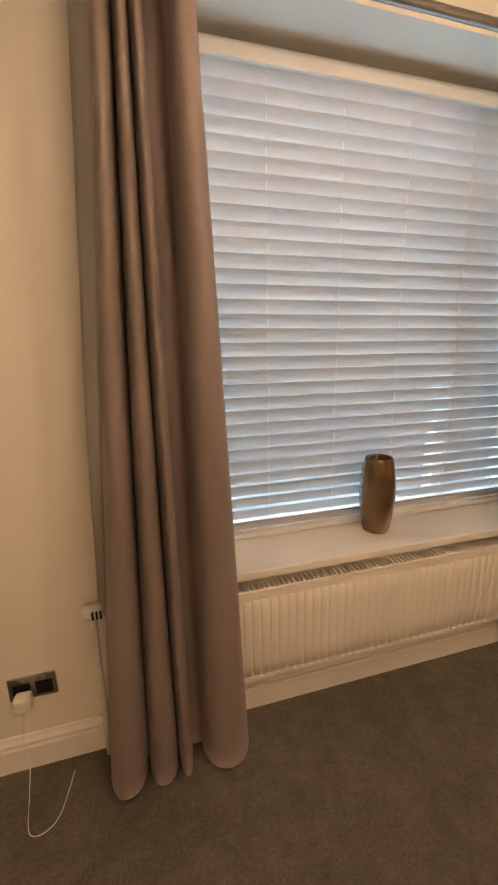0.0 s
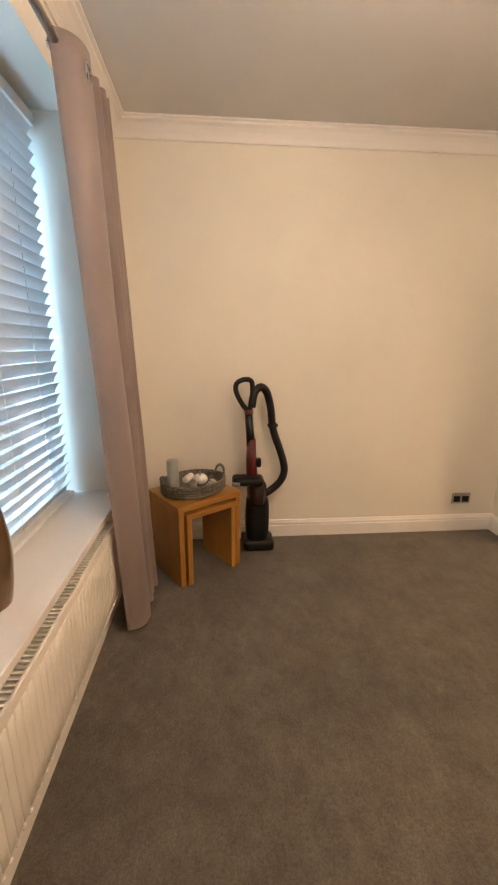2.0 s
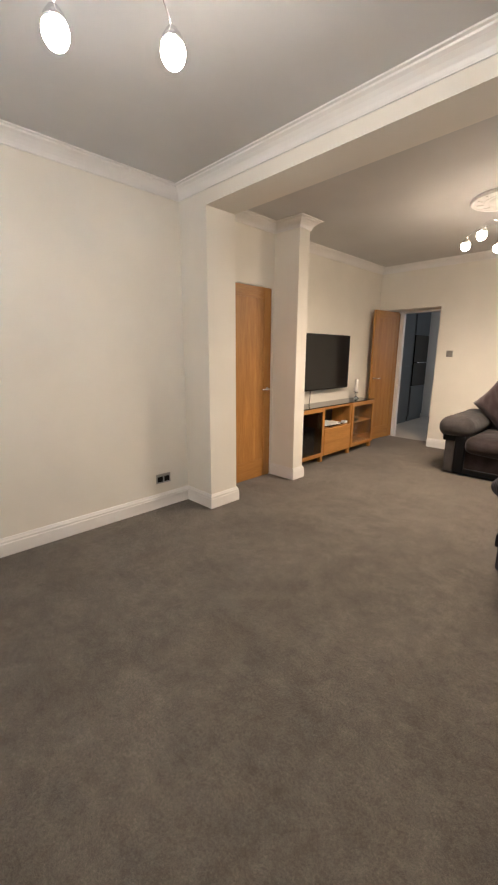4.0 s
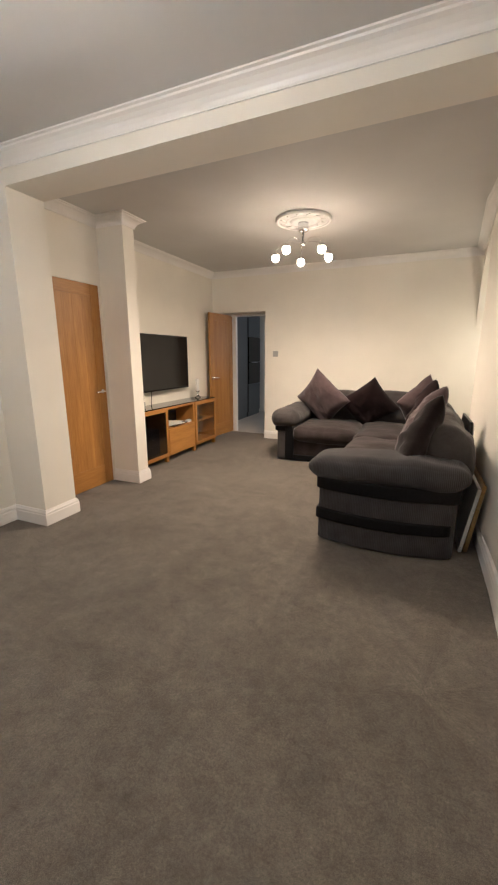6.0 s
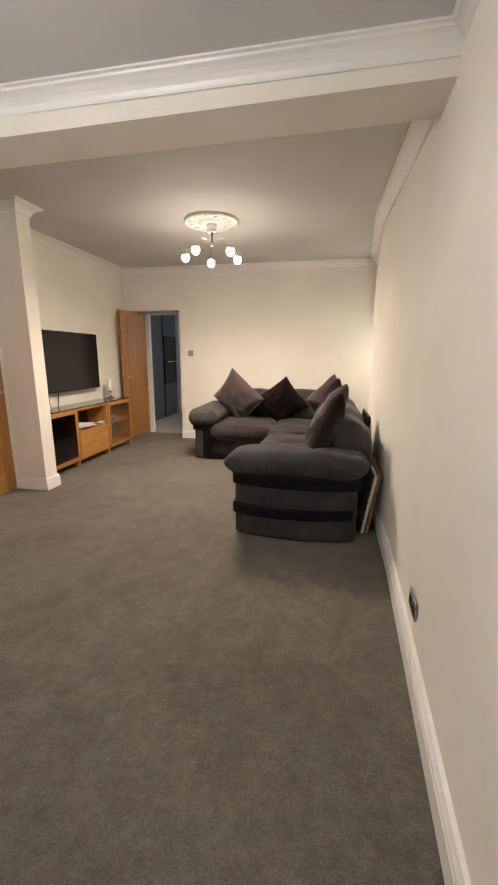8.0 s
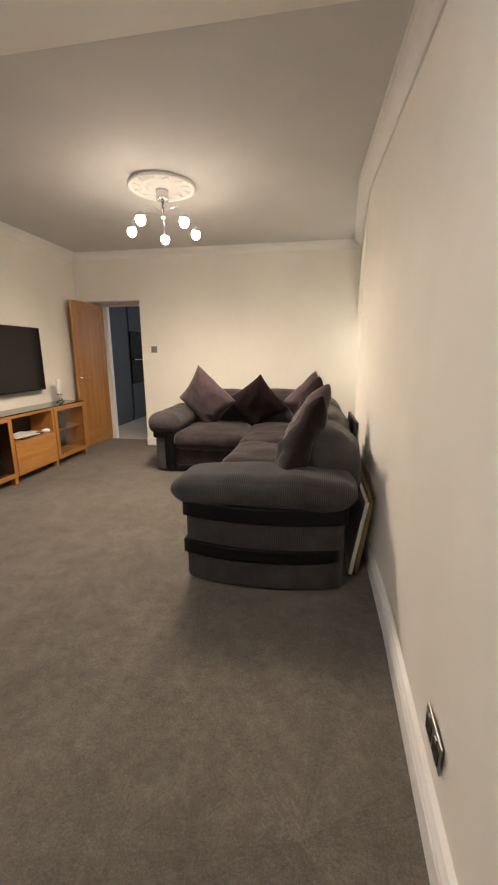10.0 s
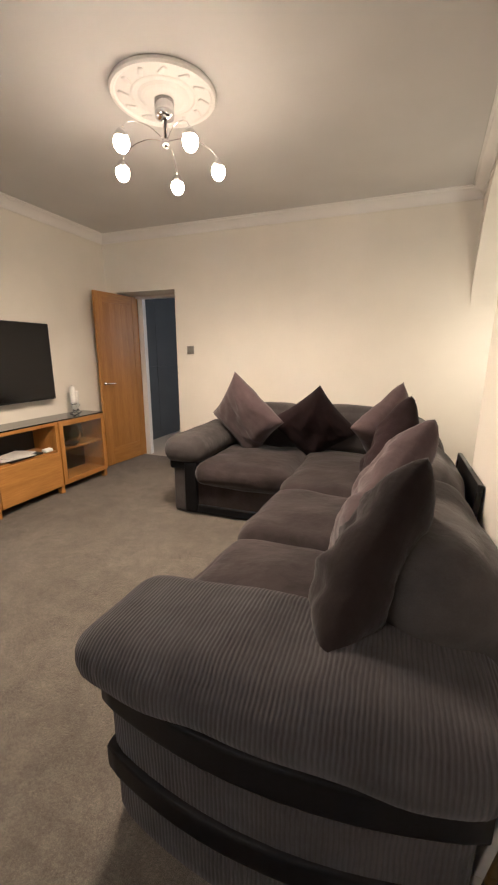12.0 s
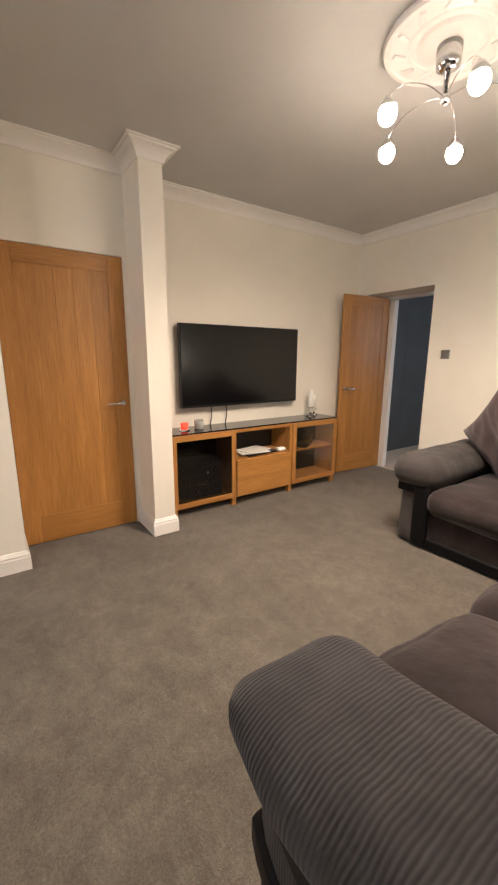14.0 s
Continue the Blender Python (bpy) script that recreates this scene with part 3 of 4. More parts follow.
# ---- lamps ----
def ceiling_lamp(loc, turn, label, bulb, drop=0.0):
    c = thing("ceiling_lamp", label, "ceiling lamp", loc, turn, group="ceiling lamps")
    part("canopy", lathe([(0.05, 0.0), (0.05, -0.05), (0.047, -0.075), (0.03, -0.082)][::-1], 28), CHROME, c, "", None, True)
    part("stem", lathe([(0.012, -0.08), (0.012, -0.17 - drop), (0.02, -0.172 - drop), (0.02, -0.20 - drop), (0.008, -0.21 - drop)][::-1], 16), CHROME, c, "", None, True)
    for k in range(5):
        a = 2 * math.pi * k / 5
        ca, sa = math.cos(a), math.sin(a)
        pts = smooth_path([(r * ca, r * sa, z - drop) for r, z in ((0.01, -0.18), (0.09, -0.155), (0.19, -0.165), (0.258, -0.205), (0.274, -0.235))], 5)
        part("arm", tube(pts, 0.0026, 8), CHROME, c, "", None, True)
        part("holder", lathe([(0.006, 0.014), (0.016, 0.010), (0.031, -0.012), (0.034, -0.030), (0.0325, -0.030), (0.014, 0.004)][::-1], 20), CHROME, c, "", pose(0.275 * ca, 0.275 * sa, -0.24 - drop), True)
        bm = bmesh.new()
        bmesh.ops.create_uvsphere(bm, u_segments=24, v_segments=14, radius=0.037)
        bmesh.ops.transform(bm, matrix=Matrix.Diagonal((1, 1, 1.15, 1)), verts=bm.verts)
        part("globe", bm, bulb, c, "lit frosted glass globe", pose(0.277 * ca, 0.277 * sa, -0.288 - drop), True)
    return c


ceiling_lamp((1.244, -2.523, ZC - 0.034), 1, "chrome five-arm ceiling lamp with lit globes on a plaster rose", BULB_BACK)
ceiling_lamp((1.28, 0.915, ZF - 0.034), 4, "chrome five-arm ceiling lamp with lit globes", BULB_FRONT, 0.08)


def rose(loc):
    r = thing("ceiling_rose", "white moulded plaster ceiling rose", "ceiling rose", loc, group="ceiling roses")
    part("disc", lathe([(0.262, 0.0), (0.266, -0.008), (0.267, -0.018), (0.260, -0.028), (0.246, -0.027), (0.236, -0.020), (0.13, -0.020), (0.115, -0.028), (0.10, -0.032), (0.02, -0.033)][::-1], 64), WHITE, r, "", None, False)
    ring = lathe([(0.15, -0.020), (0.158, -0.027), (0.166, -0.020)], 48, False)
    part("inner_ring", ring, WHITE, r, "", None, True)
    me = mesh_of("leaf_relief", soft_box(-0.028, 0.028, -0.012, 0.012, -0.026, -0.016, 0.0045, n=3), WHITE, True)
    for k in range(12):
        ob = new("leaf_relief", me)
        ob.parent, ob.matrix_basis = r, pose(0, 0, 0, 0, 0, 30 * k) @ pose(0.20, 0, 0, 0, 0, 35)
    return r


rose((1.244, -2.523, ZC))
rose((1.28, 0.915, ZF))


# ---- television wall ----
def tv():
    t = thing("television", "large black flat television on the wall", "television", (0, 0, 0))
    x = 3.164
    part("case", box(x, x + 0.05, -3.43, -2.145, 0.885, 1.595, 0.006), BLACK, t)
    part("screen", box(x - 0.002, x + 0.01, -3.42, -2.155, 0.905, 1.585, 0.001), SCREEN, t)
    part("wall_mount", box(x + 0.05, XT, -2.95, -2.60, 1.10, 1.40), BLACK, t)
    return t


tv()


def cabinet():
    c = thing("television_cabinet", "oak television cabinet with a black glass top", "cabinet")
    x0, x1, y0, y1 = 2.945, XT - 0.025, -3.815, -1.93
    zb, zt = 0.072, 0.70
    part("bottom", box(x0, x1, y0, y1, zb, zb + 0.04, 0.002), OAK_Y, c)
    part("top", box(x0, x1, y0, y1, zt - 0.03, zt, 0.002), OAK_Y, c)
    for y in (y1 - 0.018, -2.553, -3.213, y0):
        part("upright", box(x0, x1, y, y + 0.04 if y in (-2.553, -3.213) else y + 0.02, zb + 0.04, zt - 0.03, 0.002), OAK_Z, c)
    # near-black back: the shade inside the cabinet is put into its colour
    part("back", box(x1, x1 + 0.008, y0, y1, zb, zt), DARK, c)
    part("glass_top", box(x0 - 0.004, x1 + 0.01, y0 - 0.003, y1 + 0.003, zt + 0.001, zt + 0.012, 0.002), BLACK_GLASS, c, "black glass top plate")
    for y in (y1 - 0.05, -2.556, -3.216, y0 + 0.004):
        for x in (x0 + 0.004, x1 - 0.05):
            part("leg", box(x, x + 0.045, y, y + 0.045, 0, zb, 0.003), OAK_Z, c)
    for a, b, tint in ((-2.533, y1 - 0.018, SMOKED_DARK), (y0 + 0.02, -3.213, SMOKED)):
        d = part("glass_door", box(x0 - 0.018, x0 - 0.001, a - 0.012, a + 0.034, zb + 0.01, zt - 0.004, 0.002), OAK_Z, c, "oak framed glass door")
        part("stile", box(x0 - 0.018, x0 - 0.001, b - 0.034, b + 0.012, zb + 0.01, zt - 0.004, 0.002), OAK_Z, d)
        part("rail", box(x0 - 0.017, x0 - 0.002, a + 0.034, b - 0.034, zb + 0.01, zb + 0.055, 0.002), OAK_Y, d)
        part("rail", box(x0 - 0.017, x0 - 0.002, a + 0.034, b - 0.034, zt - 0.05, zt - 0.004, 0.002), OAK_Y, d)
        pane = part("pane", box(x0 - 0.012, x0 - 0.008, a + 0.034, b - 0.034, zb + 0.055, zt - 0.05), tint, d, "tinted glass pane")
        pane.visible_shadow = False
    dr = part("drawer_front", box(x0 - 0.018, x0 - 0.001, -3.172, -2.556, zb + 0.01, 0.42, 0.002), OAK_Y, c)
    part("shelf", box(x0 + 0.02, x1, -3.173, -2.513, 0.41, 0.43), OAK_Y, c)
    part("shelf", box(x0 + 0.03, x1, y0 + 0.02, -3.213, 0.40, 0.418), OAK_Y, c)
    return c


cabinet()


# ---- sofa ----
def bowed(bm, depth):
    """Bends the front (+y) of a block outwards along x."""
    xs = [v.co.x for v in bm.verts]
    ys = [v.co.y for v in bm.verts]
    mid, half = (max(xs) + min(xs)) / 2, (max(xs) - min(xs)) / 2
    for v in bm.verts:
        share = (v.co.y - min(ys)) / (max(ys) - min(ys))
        v.co.y += depth * share * (1 - ((v.co.x - mid) / half) ** 2)
    return bm


def sofa():
    s = thing("corner_sofa", "grey corduroy corner sofa with black leather trim", "sofa", (0, 0, 0))
    part("base", soft_box(-0.14, 0.69, -4.18, -1.42, 0.01, 0.36, 0.03), SUEDE, s, "", None, True)
    part("base", soft_box(0.60, 1.56, -4.18, -3.20, 0.01, 0.36, 0.03), SUEDE, s, "", None, True)
    # near arm: a broad roll over a panel with two leather bands
    part("arm", bowed(soft_box(-0.195, 0.70, -1.47, -1.185, 0.004, 0.52, 0.03), 0.072), CORD_X, s, "", None, True)
    roll_mesh = bowed(soft_box(-0.25, 0.775, -1.50, -1.125, 0.482, 0.658, 0.086, (0.01, 0.006, 0.014), 26, 0.014), 0.045)
    for v in roll_mesh.verts:
        u = (v.co.x - 0.26) / 0.515
        v.co.z -= (0.050 if u > 0 else 0.022) * abs(u) ** 3 * max(0.0, (v.co.z - 0.50) / 0.16)
    part("arm_roll", roll_mesh, CORD_X, s, "", None, True)
    for x0, z0, z1 in ((-0.21, 0.398, 0.50), (-0.17, 0.170, 0.258)):
        part("leather_band", bowed(soft_box(x0, 0.714, -1.475, -1.172, z0, z1, 0.014), 0.072), LEATHER, s, "black leather band", None, True)
    # far arm
    part("arm", soft_box(1.50, 1.715, -4.18, -3.19, 0.004, 0.52, 0.03), SUEDE_GREY, s, "", None, True)
    part("arm_roll", soft_box(1.44, 1.80, -4.20, -3.14, 0.42, 0.655, 0.11, (0.012, 0.012, 0.015), 20, 0.008, 3.0), SUEDE_GREY, s, "", None, True)
    part("leather_band", soft_box(1.485, 1.60, -3.30, -3.165, 0.02, 0.46, 0.02), LEATHER, s, "black leather band", None, True)
    part("leather_band", soft_box(1.49, 1.735, -4.1, -3.172, 0.385, 0.46, 0.02), LEATHER, s, "black leather band", None, True)
    part("leather_band", soft_box(0.70, 1.56, -3.25, -3.185, 0.012, 0.09, 0.015), LEATHER, s, "black leather kick band", None, True)
    part("leather_band", soft_box(0.64, 0.705, -3.2, -1.46, 0.012, 0.09, 0.015), LEATHER, s, "black leather kick band", None, True)
    # seats
    for i, (a, b, c, d) in enumerate(((0.0, 0.745, -2.15, -1.485), (0.0, 0.735, -2.86, -2.14), (0.0, 0.72, -4.0, -2.85), (0.71, 1.50, -4.0, -3.13))):
        part("seat", soft_box(a, b, c, d, 0.27, 0.448, 0.08, (0.018, 0.008, 0.050), 20, 0.020, i * 3.1), SUEDE, s, "", None, True)
    # backs
    part("back_frame", soft_box(-0.22, 0.0, -4.18, -1.44, 0.02, 0.60, 0.06), SUEDE_GREY, s, "", None, True)
    part("back_frame", soft_box(-0.2, 1.62, -4.25, -4.03, 0.02, 0.76, 0.07), SUEDE_GREY, s, "", None, True)
    for i, (a, b) in enumerate(((-2.20, -1.40), (-3.0, -2.20), (-3.85, -3.0))):
        part("back_cushion", soft_box(-0.29, 0.075, a, b, 0.38, 0.835, 0.16, (0.03, 0.01, 0.02), 18, 0.016, i * 2.3), SUEDE_GREY, s, "", None, True)
    for i, (a, b) in enumerate(((0.0, 0.72), (0.72, 1.50))):
        part("back_cushion", soft_box(a, b, -4.20, -3.90, 0.42, 0.845, 0.12, (0.01, 0.03, 0.02), 18, 0.014, 9 + i * 2.3), SUEDE_GREY, s, "", None, True)
    return s


sofa()


# ---- kitchen beyond the doorway ----
structure("floor_kitchen", box(0.8, 4.6, YK - 2.6, YK + 0.02, -0.12, 0.002), TILE, "pale kitchen floor", "floor")
structure("wall_kitchen", box(0.7, 4.6, YK - 2.7, YK - 2.55, 0, ZC), WALL, "dim kitchen wall", "wall")
structure("wall_kitchen_2", box(0.7, 0.85, YK - 2.55, YK, 0, ZC), WALL, "dim kitchen wall", "wall")
structure("wall_kitchen_3", box(4.10, 4.6, YK - 2.55, YK, 0, ZC), WALL, "dim kitchen wall", "wall")
structure("wall_kitchen_4", box(XT, 4.6, YK - 0.02, YK + 0.1, 0, ZC), WALL, "dim kitchen wall", "wall")


def kitchen_unit(y0, y1, oven):
    u = thing("kitchen_unit", "tall slate blue kitchen unit with a built-in black oven" if oven else "tall slate blue kitchen unit beyond the doorway", "kitchen unit", (0, 0, 0), group="kitchen units")
    x = 3.47
    part("carcass", box(x + 0.02, 4.09, y0, y1, 0.0, 2.24), KITCHEN, u)
    part("plinth", box(x + 0.03, x + 0.06, y0, y1, 0.003, 0.10), BLACK, u)
    for z0, z1 in (((0.105, 0.71), (1.73, 2.235)) if oven else ((0.105, 1.125), (1.135, 2.235))):
        part("door", box(x, x + 0.02, y0 + 0.003, y1 - 0.003, z0, z1, 0.002), KITCHEN, u)
    if oven:
        o = part("oven", box(x - 0.006, x + 0.02, y0 + 0.004, y1 - 0.004, 0.72, 1.72, 0.003), SCREEN, u, "black glass built-in oven")
        for z in (1.187,):
            h = tube([(x - 0.045, y0 + 0.06, z), (x - 0.045, y1 - 0.06, z)], 0.009, 10)
            for y in (y0 + 0.1, y1 - 0.1):
                add_tube(h, [(x - 0.045, y, z), (x, y, z)], 0.006, 8)
            part("oven_handle", h, CHROME, o, "chrome bar handle", None, True)


for a in (-5.10, -5.70):
    kitchen_unit(a - 0.6, a, False)
kitchen_unit(-7.03, -6.37, True)

# ---- outdoors ----
structure("ground", box(-60, 60, YN + 0.42, 80, -0.6, -0.5), GRASS, "garden ground outside the window", "ground")


# ---- curtain eyelets ----
for x in (0.60, 0.70, 0.78, 1.99, 2.09, 2.21, 2.32):
    e = thing("curtain_eyelet", "chrome eyelet ring in the curtain heading", "eyelet", (x, 2.035, 2.305), group="curtain eyelets")
    ring = tube([(0, 0.026 * math.cos(a), 0.026 * math.sin(a)) for a in [2 * math.pi * k / 20 for k in range(21)]], 0.005, 8)
    part("ring", ring, CHROME, e, "", None, True)


front_eyelet = thing("curtain_eyelet", "chrome eyelet ring in the curtain heading", "eyelet", (2.045, 1.958, 2.262), group="curtain eyelets")
part("ring", tube([(0.024 * math.cos(a), 0, 0.024 * math.sin(a)) for a in [2 * math.pi * k / 20 for k in range(21)]], 0.005, 8), CHROME, front_eyelet, "", None, True)


# ---- scatter cushions ----
def cushion(mat, loc, rz, lean, spin, size, label, seed):
    """A square cushion standing on a corner or side; loc: the middle of its back foot; lean: degrees it tips back; spin: its turn in its own plane."""
    c = new("cushion", mesh_of("cushion", pillow(size, 0.20, seed), mat, True))
    c.matrix_world = pose(*loc, 0, 0, rz) @ pose(0, 0, 0, -lean, 0, 0) @ pose(0, 0, 0, 0, spin, 0) @ pose(0, 0, -size / 2)
    return tagged(c, label, "cushion", "scatter cushions")


MAUVE, PLUM = "mauve velvet scatter cushion leaning on the sofa", "dark plum velvet scatter cushion leaning on the sofa"
cushion(PILLOW_MAUVE, (1.25, -3.69, 0.765), -22, 18, 45, 0.61, "mauve velvet scatter cushion on one corner beside the sofa arm", 1.0)
cushion(PILLOW_DARK, (0.66, -3.80, 0.70), 8, 25, 38, 0.58, PLUM, 2.0)
cushion(PILLOW_MAUVE, (0.05, -3.60, 0.76), 45, 14, 40, 0.52, MAUVE, 3.0)
cushion(PILLOW_DARK, (0.03, -2.66, 0.76), 82, 14, 40, 0.52, PLUM, 4.0)
cushion(PILLOW_MAUVE, (0.055, -2.02, 0.745), 80, 26, 40, 0.56, MAUVE, 5.0)
cushion(PILLOW_BROWN, (0.075, -1.62, 0.705), 84, 22, 52, 0.56, "plum-brown velvet scatter cushion leaning on the sofa back", 6.0)


# ---- vase on the window board ----
def vase_material():
    m, nt, b = material("bronze_glaze")
    f = noise_tex(nt, 5, 2)
    body = ramp(nt, f, (0.17, 0.10, 0.05), (0.28, 0.20, 0.13), 0.35, 0.65)
    chips = noise_tex(nt, 55, 2)
    silver = ramp(nt, chips, (0.16, 0.17, 0.17), (0.50, 0.51, 0.50), 0.45, 0.55)
    tc = nt.nodes.new("ShaderNodeTexCoord")
    sep = nt.nodes.new("ShaderNodeSeparateXYZ")
    nt.links.new(tc.outputs["Object"], sep.inputs[0])
    side = nt.nodes.new("ShaderNodeMath")
    side.operation = "GREATER_THAN"
    side.inputs[1].default_value = 0.03
    nt.links.new(sep.outputs[1], side.inputs[0])
    nt.links.new(mix(nt, side.outputs[0], body, silver), b.inputs["Base Color"])
    b.inputs["Roughness"].default_value, b.inputs["Metallic"].default_value = 0.16, 0.55
    return m


vase = thing("vase", "tall bronze glazed barrel vase on the window board", "vase", (1.525, 2.225, WZ0), 25)
part("body", lathe([(0.052, 0.0), (0.056, 0.01), (0.066, 0.07), (0.073, 0.15), (0.072, 0.21), (0.064, 0.28), (0.056, 0.315), (0.052, 0.318), (0.05, 0.312), (0.058, 0.27), (0.066, 0.15), (0.05, 0.01)], 40),
     vase_material(), vase, "", None, True)


# ---- nest of tables ----
def nest_table(name, x0, x1, d0, d1, h, t, label):
    n = thing(name, label, "side table", (2.487, 1.775, 0), -55.4, group="nest of tables")
    for a in (x0, x1 - t):
        part("side_panel", box(a, a + t, d0, d1, 0, h - t, 0.002, 1), OAK_Z, n)
    part("tabletop", box(x0 - 0.004, x1 + 0.004, d0 - 0.004, d1 + 0.004, h - t, h, 0.003), OAK_X, n)
    return n


nest_table("side_table", 0.0, 0.437, 0.0, 0.38, 0.505, 0.034, "light oak side table, the larger of a nested pair")
nest_table("side_table", 0.046, 0.391, -0.012, 0.33, 0.452, 0.032, "light oak side table nested under the larger one")


def wicker():
    m, nt, b = material("grey_wicker")
    w = nt.nodes.new("ShaderNodeTexWave")
    w.wave_type, w.bands_direction = "BANDS", "Z"
    w.inputs["Scale"].default_value, w.inputs["Distortion"].default_value = 40.0, 3.0
    tc = nt.nodes.new("ShaderNodeTexCoord")
    nt.links.new(tc.outputs["Object"], w.inputs["Vector"])
    c = mix(nt, 0.6, ramp(nt, noise_tex(nt, 70, 3), (0.10, 0.085, 0.07), (0.30, 0.27, 0.23)), ramp(nt, w.outputs["Fac"], (0.45, 0.45, 0.45), (1, 1, 1)), "MULTIPLY")
    nt.links.new(c, b.inputs["Base Color"])
    b.inputs["Roughness"].default_value = 0.8
    bump(nt, b, w.outputs["Fac"], 0.8, 0.006)
    return m


WICKER = wicker()
TRAY = (2.775, 1.705, 0.508)
tray = thing("wicker_tray", "oval grey wicker tray on the side table", "tray", TRAY, -55.4)
bm = lathe([(0.001, 0.0), (0.95, 0.0), (1.0, 0.02), (1.0, 0.07), (0.97, 0.076), (0.94, 0.07), (0.93, 0.012), (0.001, 0.010)], 48, False)
bmesh.ops.transform(bm, matrix=Matrix.Diagonal((0.205, 0.165, 1, 1)), verts=bm.verts)
part("basket", bm, WICKER, tray, "", None, True)
bm = bmesh.new()
for k in range(5):
    pts = [((0.205 + 0.002) * math.cos(a), (0.165 + 0.002) * math.sin(a), 0.012 + 0.014 * k) for a in [2 * math.pi * i / 48 for i in range(49)]]
    add_tube(bm, pts, 0.0065, 6)
part("weave", bm, WICKER, tray, "", None, True)
for sx in (-1, 1):
    part("handle", tube(smooth_path([(sx * 0.195, -0.05, 0.065), (sx * 0.205, -0.035, 0.105), (sx * 0.207, 0.0, 0.122), (sx * 0.205, 0.035, 0.105), (sx * 0.195, 0.05, 0.065)], 5), 0.008, 8), WICKER, tray, "", None, True)


def on_tray(x, y):
    v = pose(*TRAY, 0, 0, -55.4) @ Vector((x, y, 0.013))
    return tuple(v)


CERAMIC = plain("white_ceramic", (0.74, 0.72, 0.68), 0.4, 0.0, 0.06, 20)
GREY_CARD = plain("grey_green_tin", (0.34, 0.36, 0.34), 0.45, 0.0, 0.1, 12)
STONE_CUP = plain("taupe_cup", (0.30, 0.27, 0.24), 0.5, 0.0, 0.15, 30)
tin = thing("candle_tin", "tall grey green candle tin on the tray", "tin", on_tray(-0.10, 0.08))
part("body", lathe([(0.035, 0.0), (0.036, 0.004), (0.036, 0.10), (0.035, 0.104)], 28), GREY_CARD, tin, "", None, True)
part("lid", lathe([(0.037, 0.104), (0.0375, 0.106), (0.0375, 0.172), (0.034, 0.176)], 28), GREY_CARD, tin, "", None, True)
pump = thing("pumpkin_ornament", "small white ceramic pumpkin on the tray", "ornament", on_tray(0.06, 0.02))
bm = bmesh.new()
bmesh.ops.create_uvsphere(bm, u_segments=48, v_segments=18, radius=0.045)
for v in bm.verts:
    a = math.atan2(v.co.y, v.co.x)
    k = 1 + 0.07 * abs(math.cos(4 * a))
    v.co = Vector((v.co.x * k, v.co.y * k, v.co.z * 0.8 + 0.036 - 0.012 * math.exp(-(v.co.x ** 2 + v.co.y ** 2) / 0.0002) * (1 if v.co.z > 0 else 0)))
part("body", bm, CERAMIC, pump, "", None, True)
part("stalk", tube([(0, 0, 0.058), (0.003, 0, 0.075), (0.009, 0, 0.084)], 0.005, 8), STONE_CUP, pump, "", None, True)
cup = thing("cup", "small taupe cup on the tray", "cup", on_tray(-0.035, -0.035))
part("body", lathe([(0.026, 0.0), (0.03, 0.01), (0.031, 0.055), (0.028, 0.056), (0.026, 0.012)], 24), STONE_CUP, cup, "", None, True)
spool = thing("ribbon_roll", "white roll lying across the small cup", "roll", on_tray(-0.05, -0.02))
spool.location.z += 0.058
part("roll", lathe([(0.018, -0.045), (0.02, -0.043), (0.02, 0.043), (0.018, 0.045)], 20), CERAMIC, spool, "", pose(0, 0, 0.02, 90, 0, 70), True)
for i in range(3):
    card = thing("coaster", "pale slate coaster laid in the tray", "coaster", on_tray(0.085 + 0.022 * i, -0.055 + 0.012 * i), 20, group="coasters")
    card.location.z += 0.008 * i
    part("tile", box(-0.04, 0.04, -0.014, 0.014, 0, 0.007, 0.001), CERAMIC, card)


# ---- vacuum cleaner ----
RED = plain("dark_red_plastic", (0.09, 0.010, 0.009), 0.3, 0.0, 0.15, 20)
BIN = plain("smoked_plastic", (0.03, 0.018, 0.016), 0.15, 0.0, 0.2, 20)


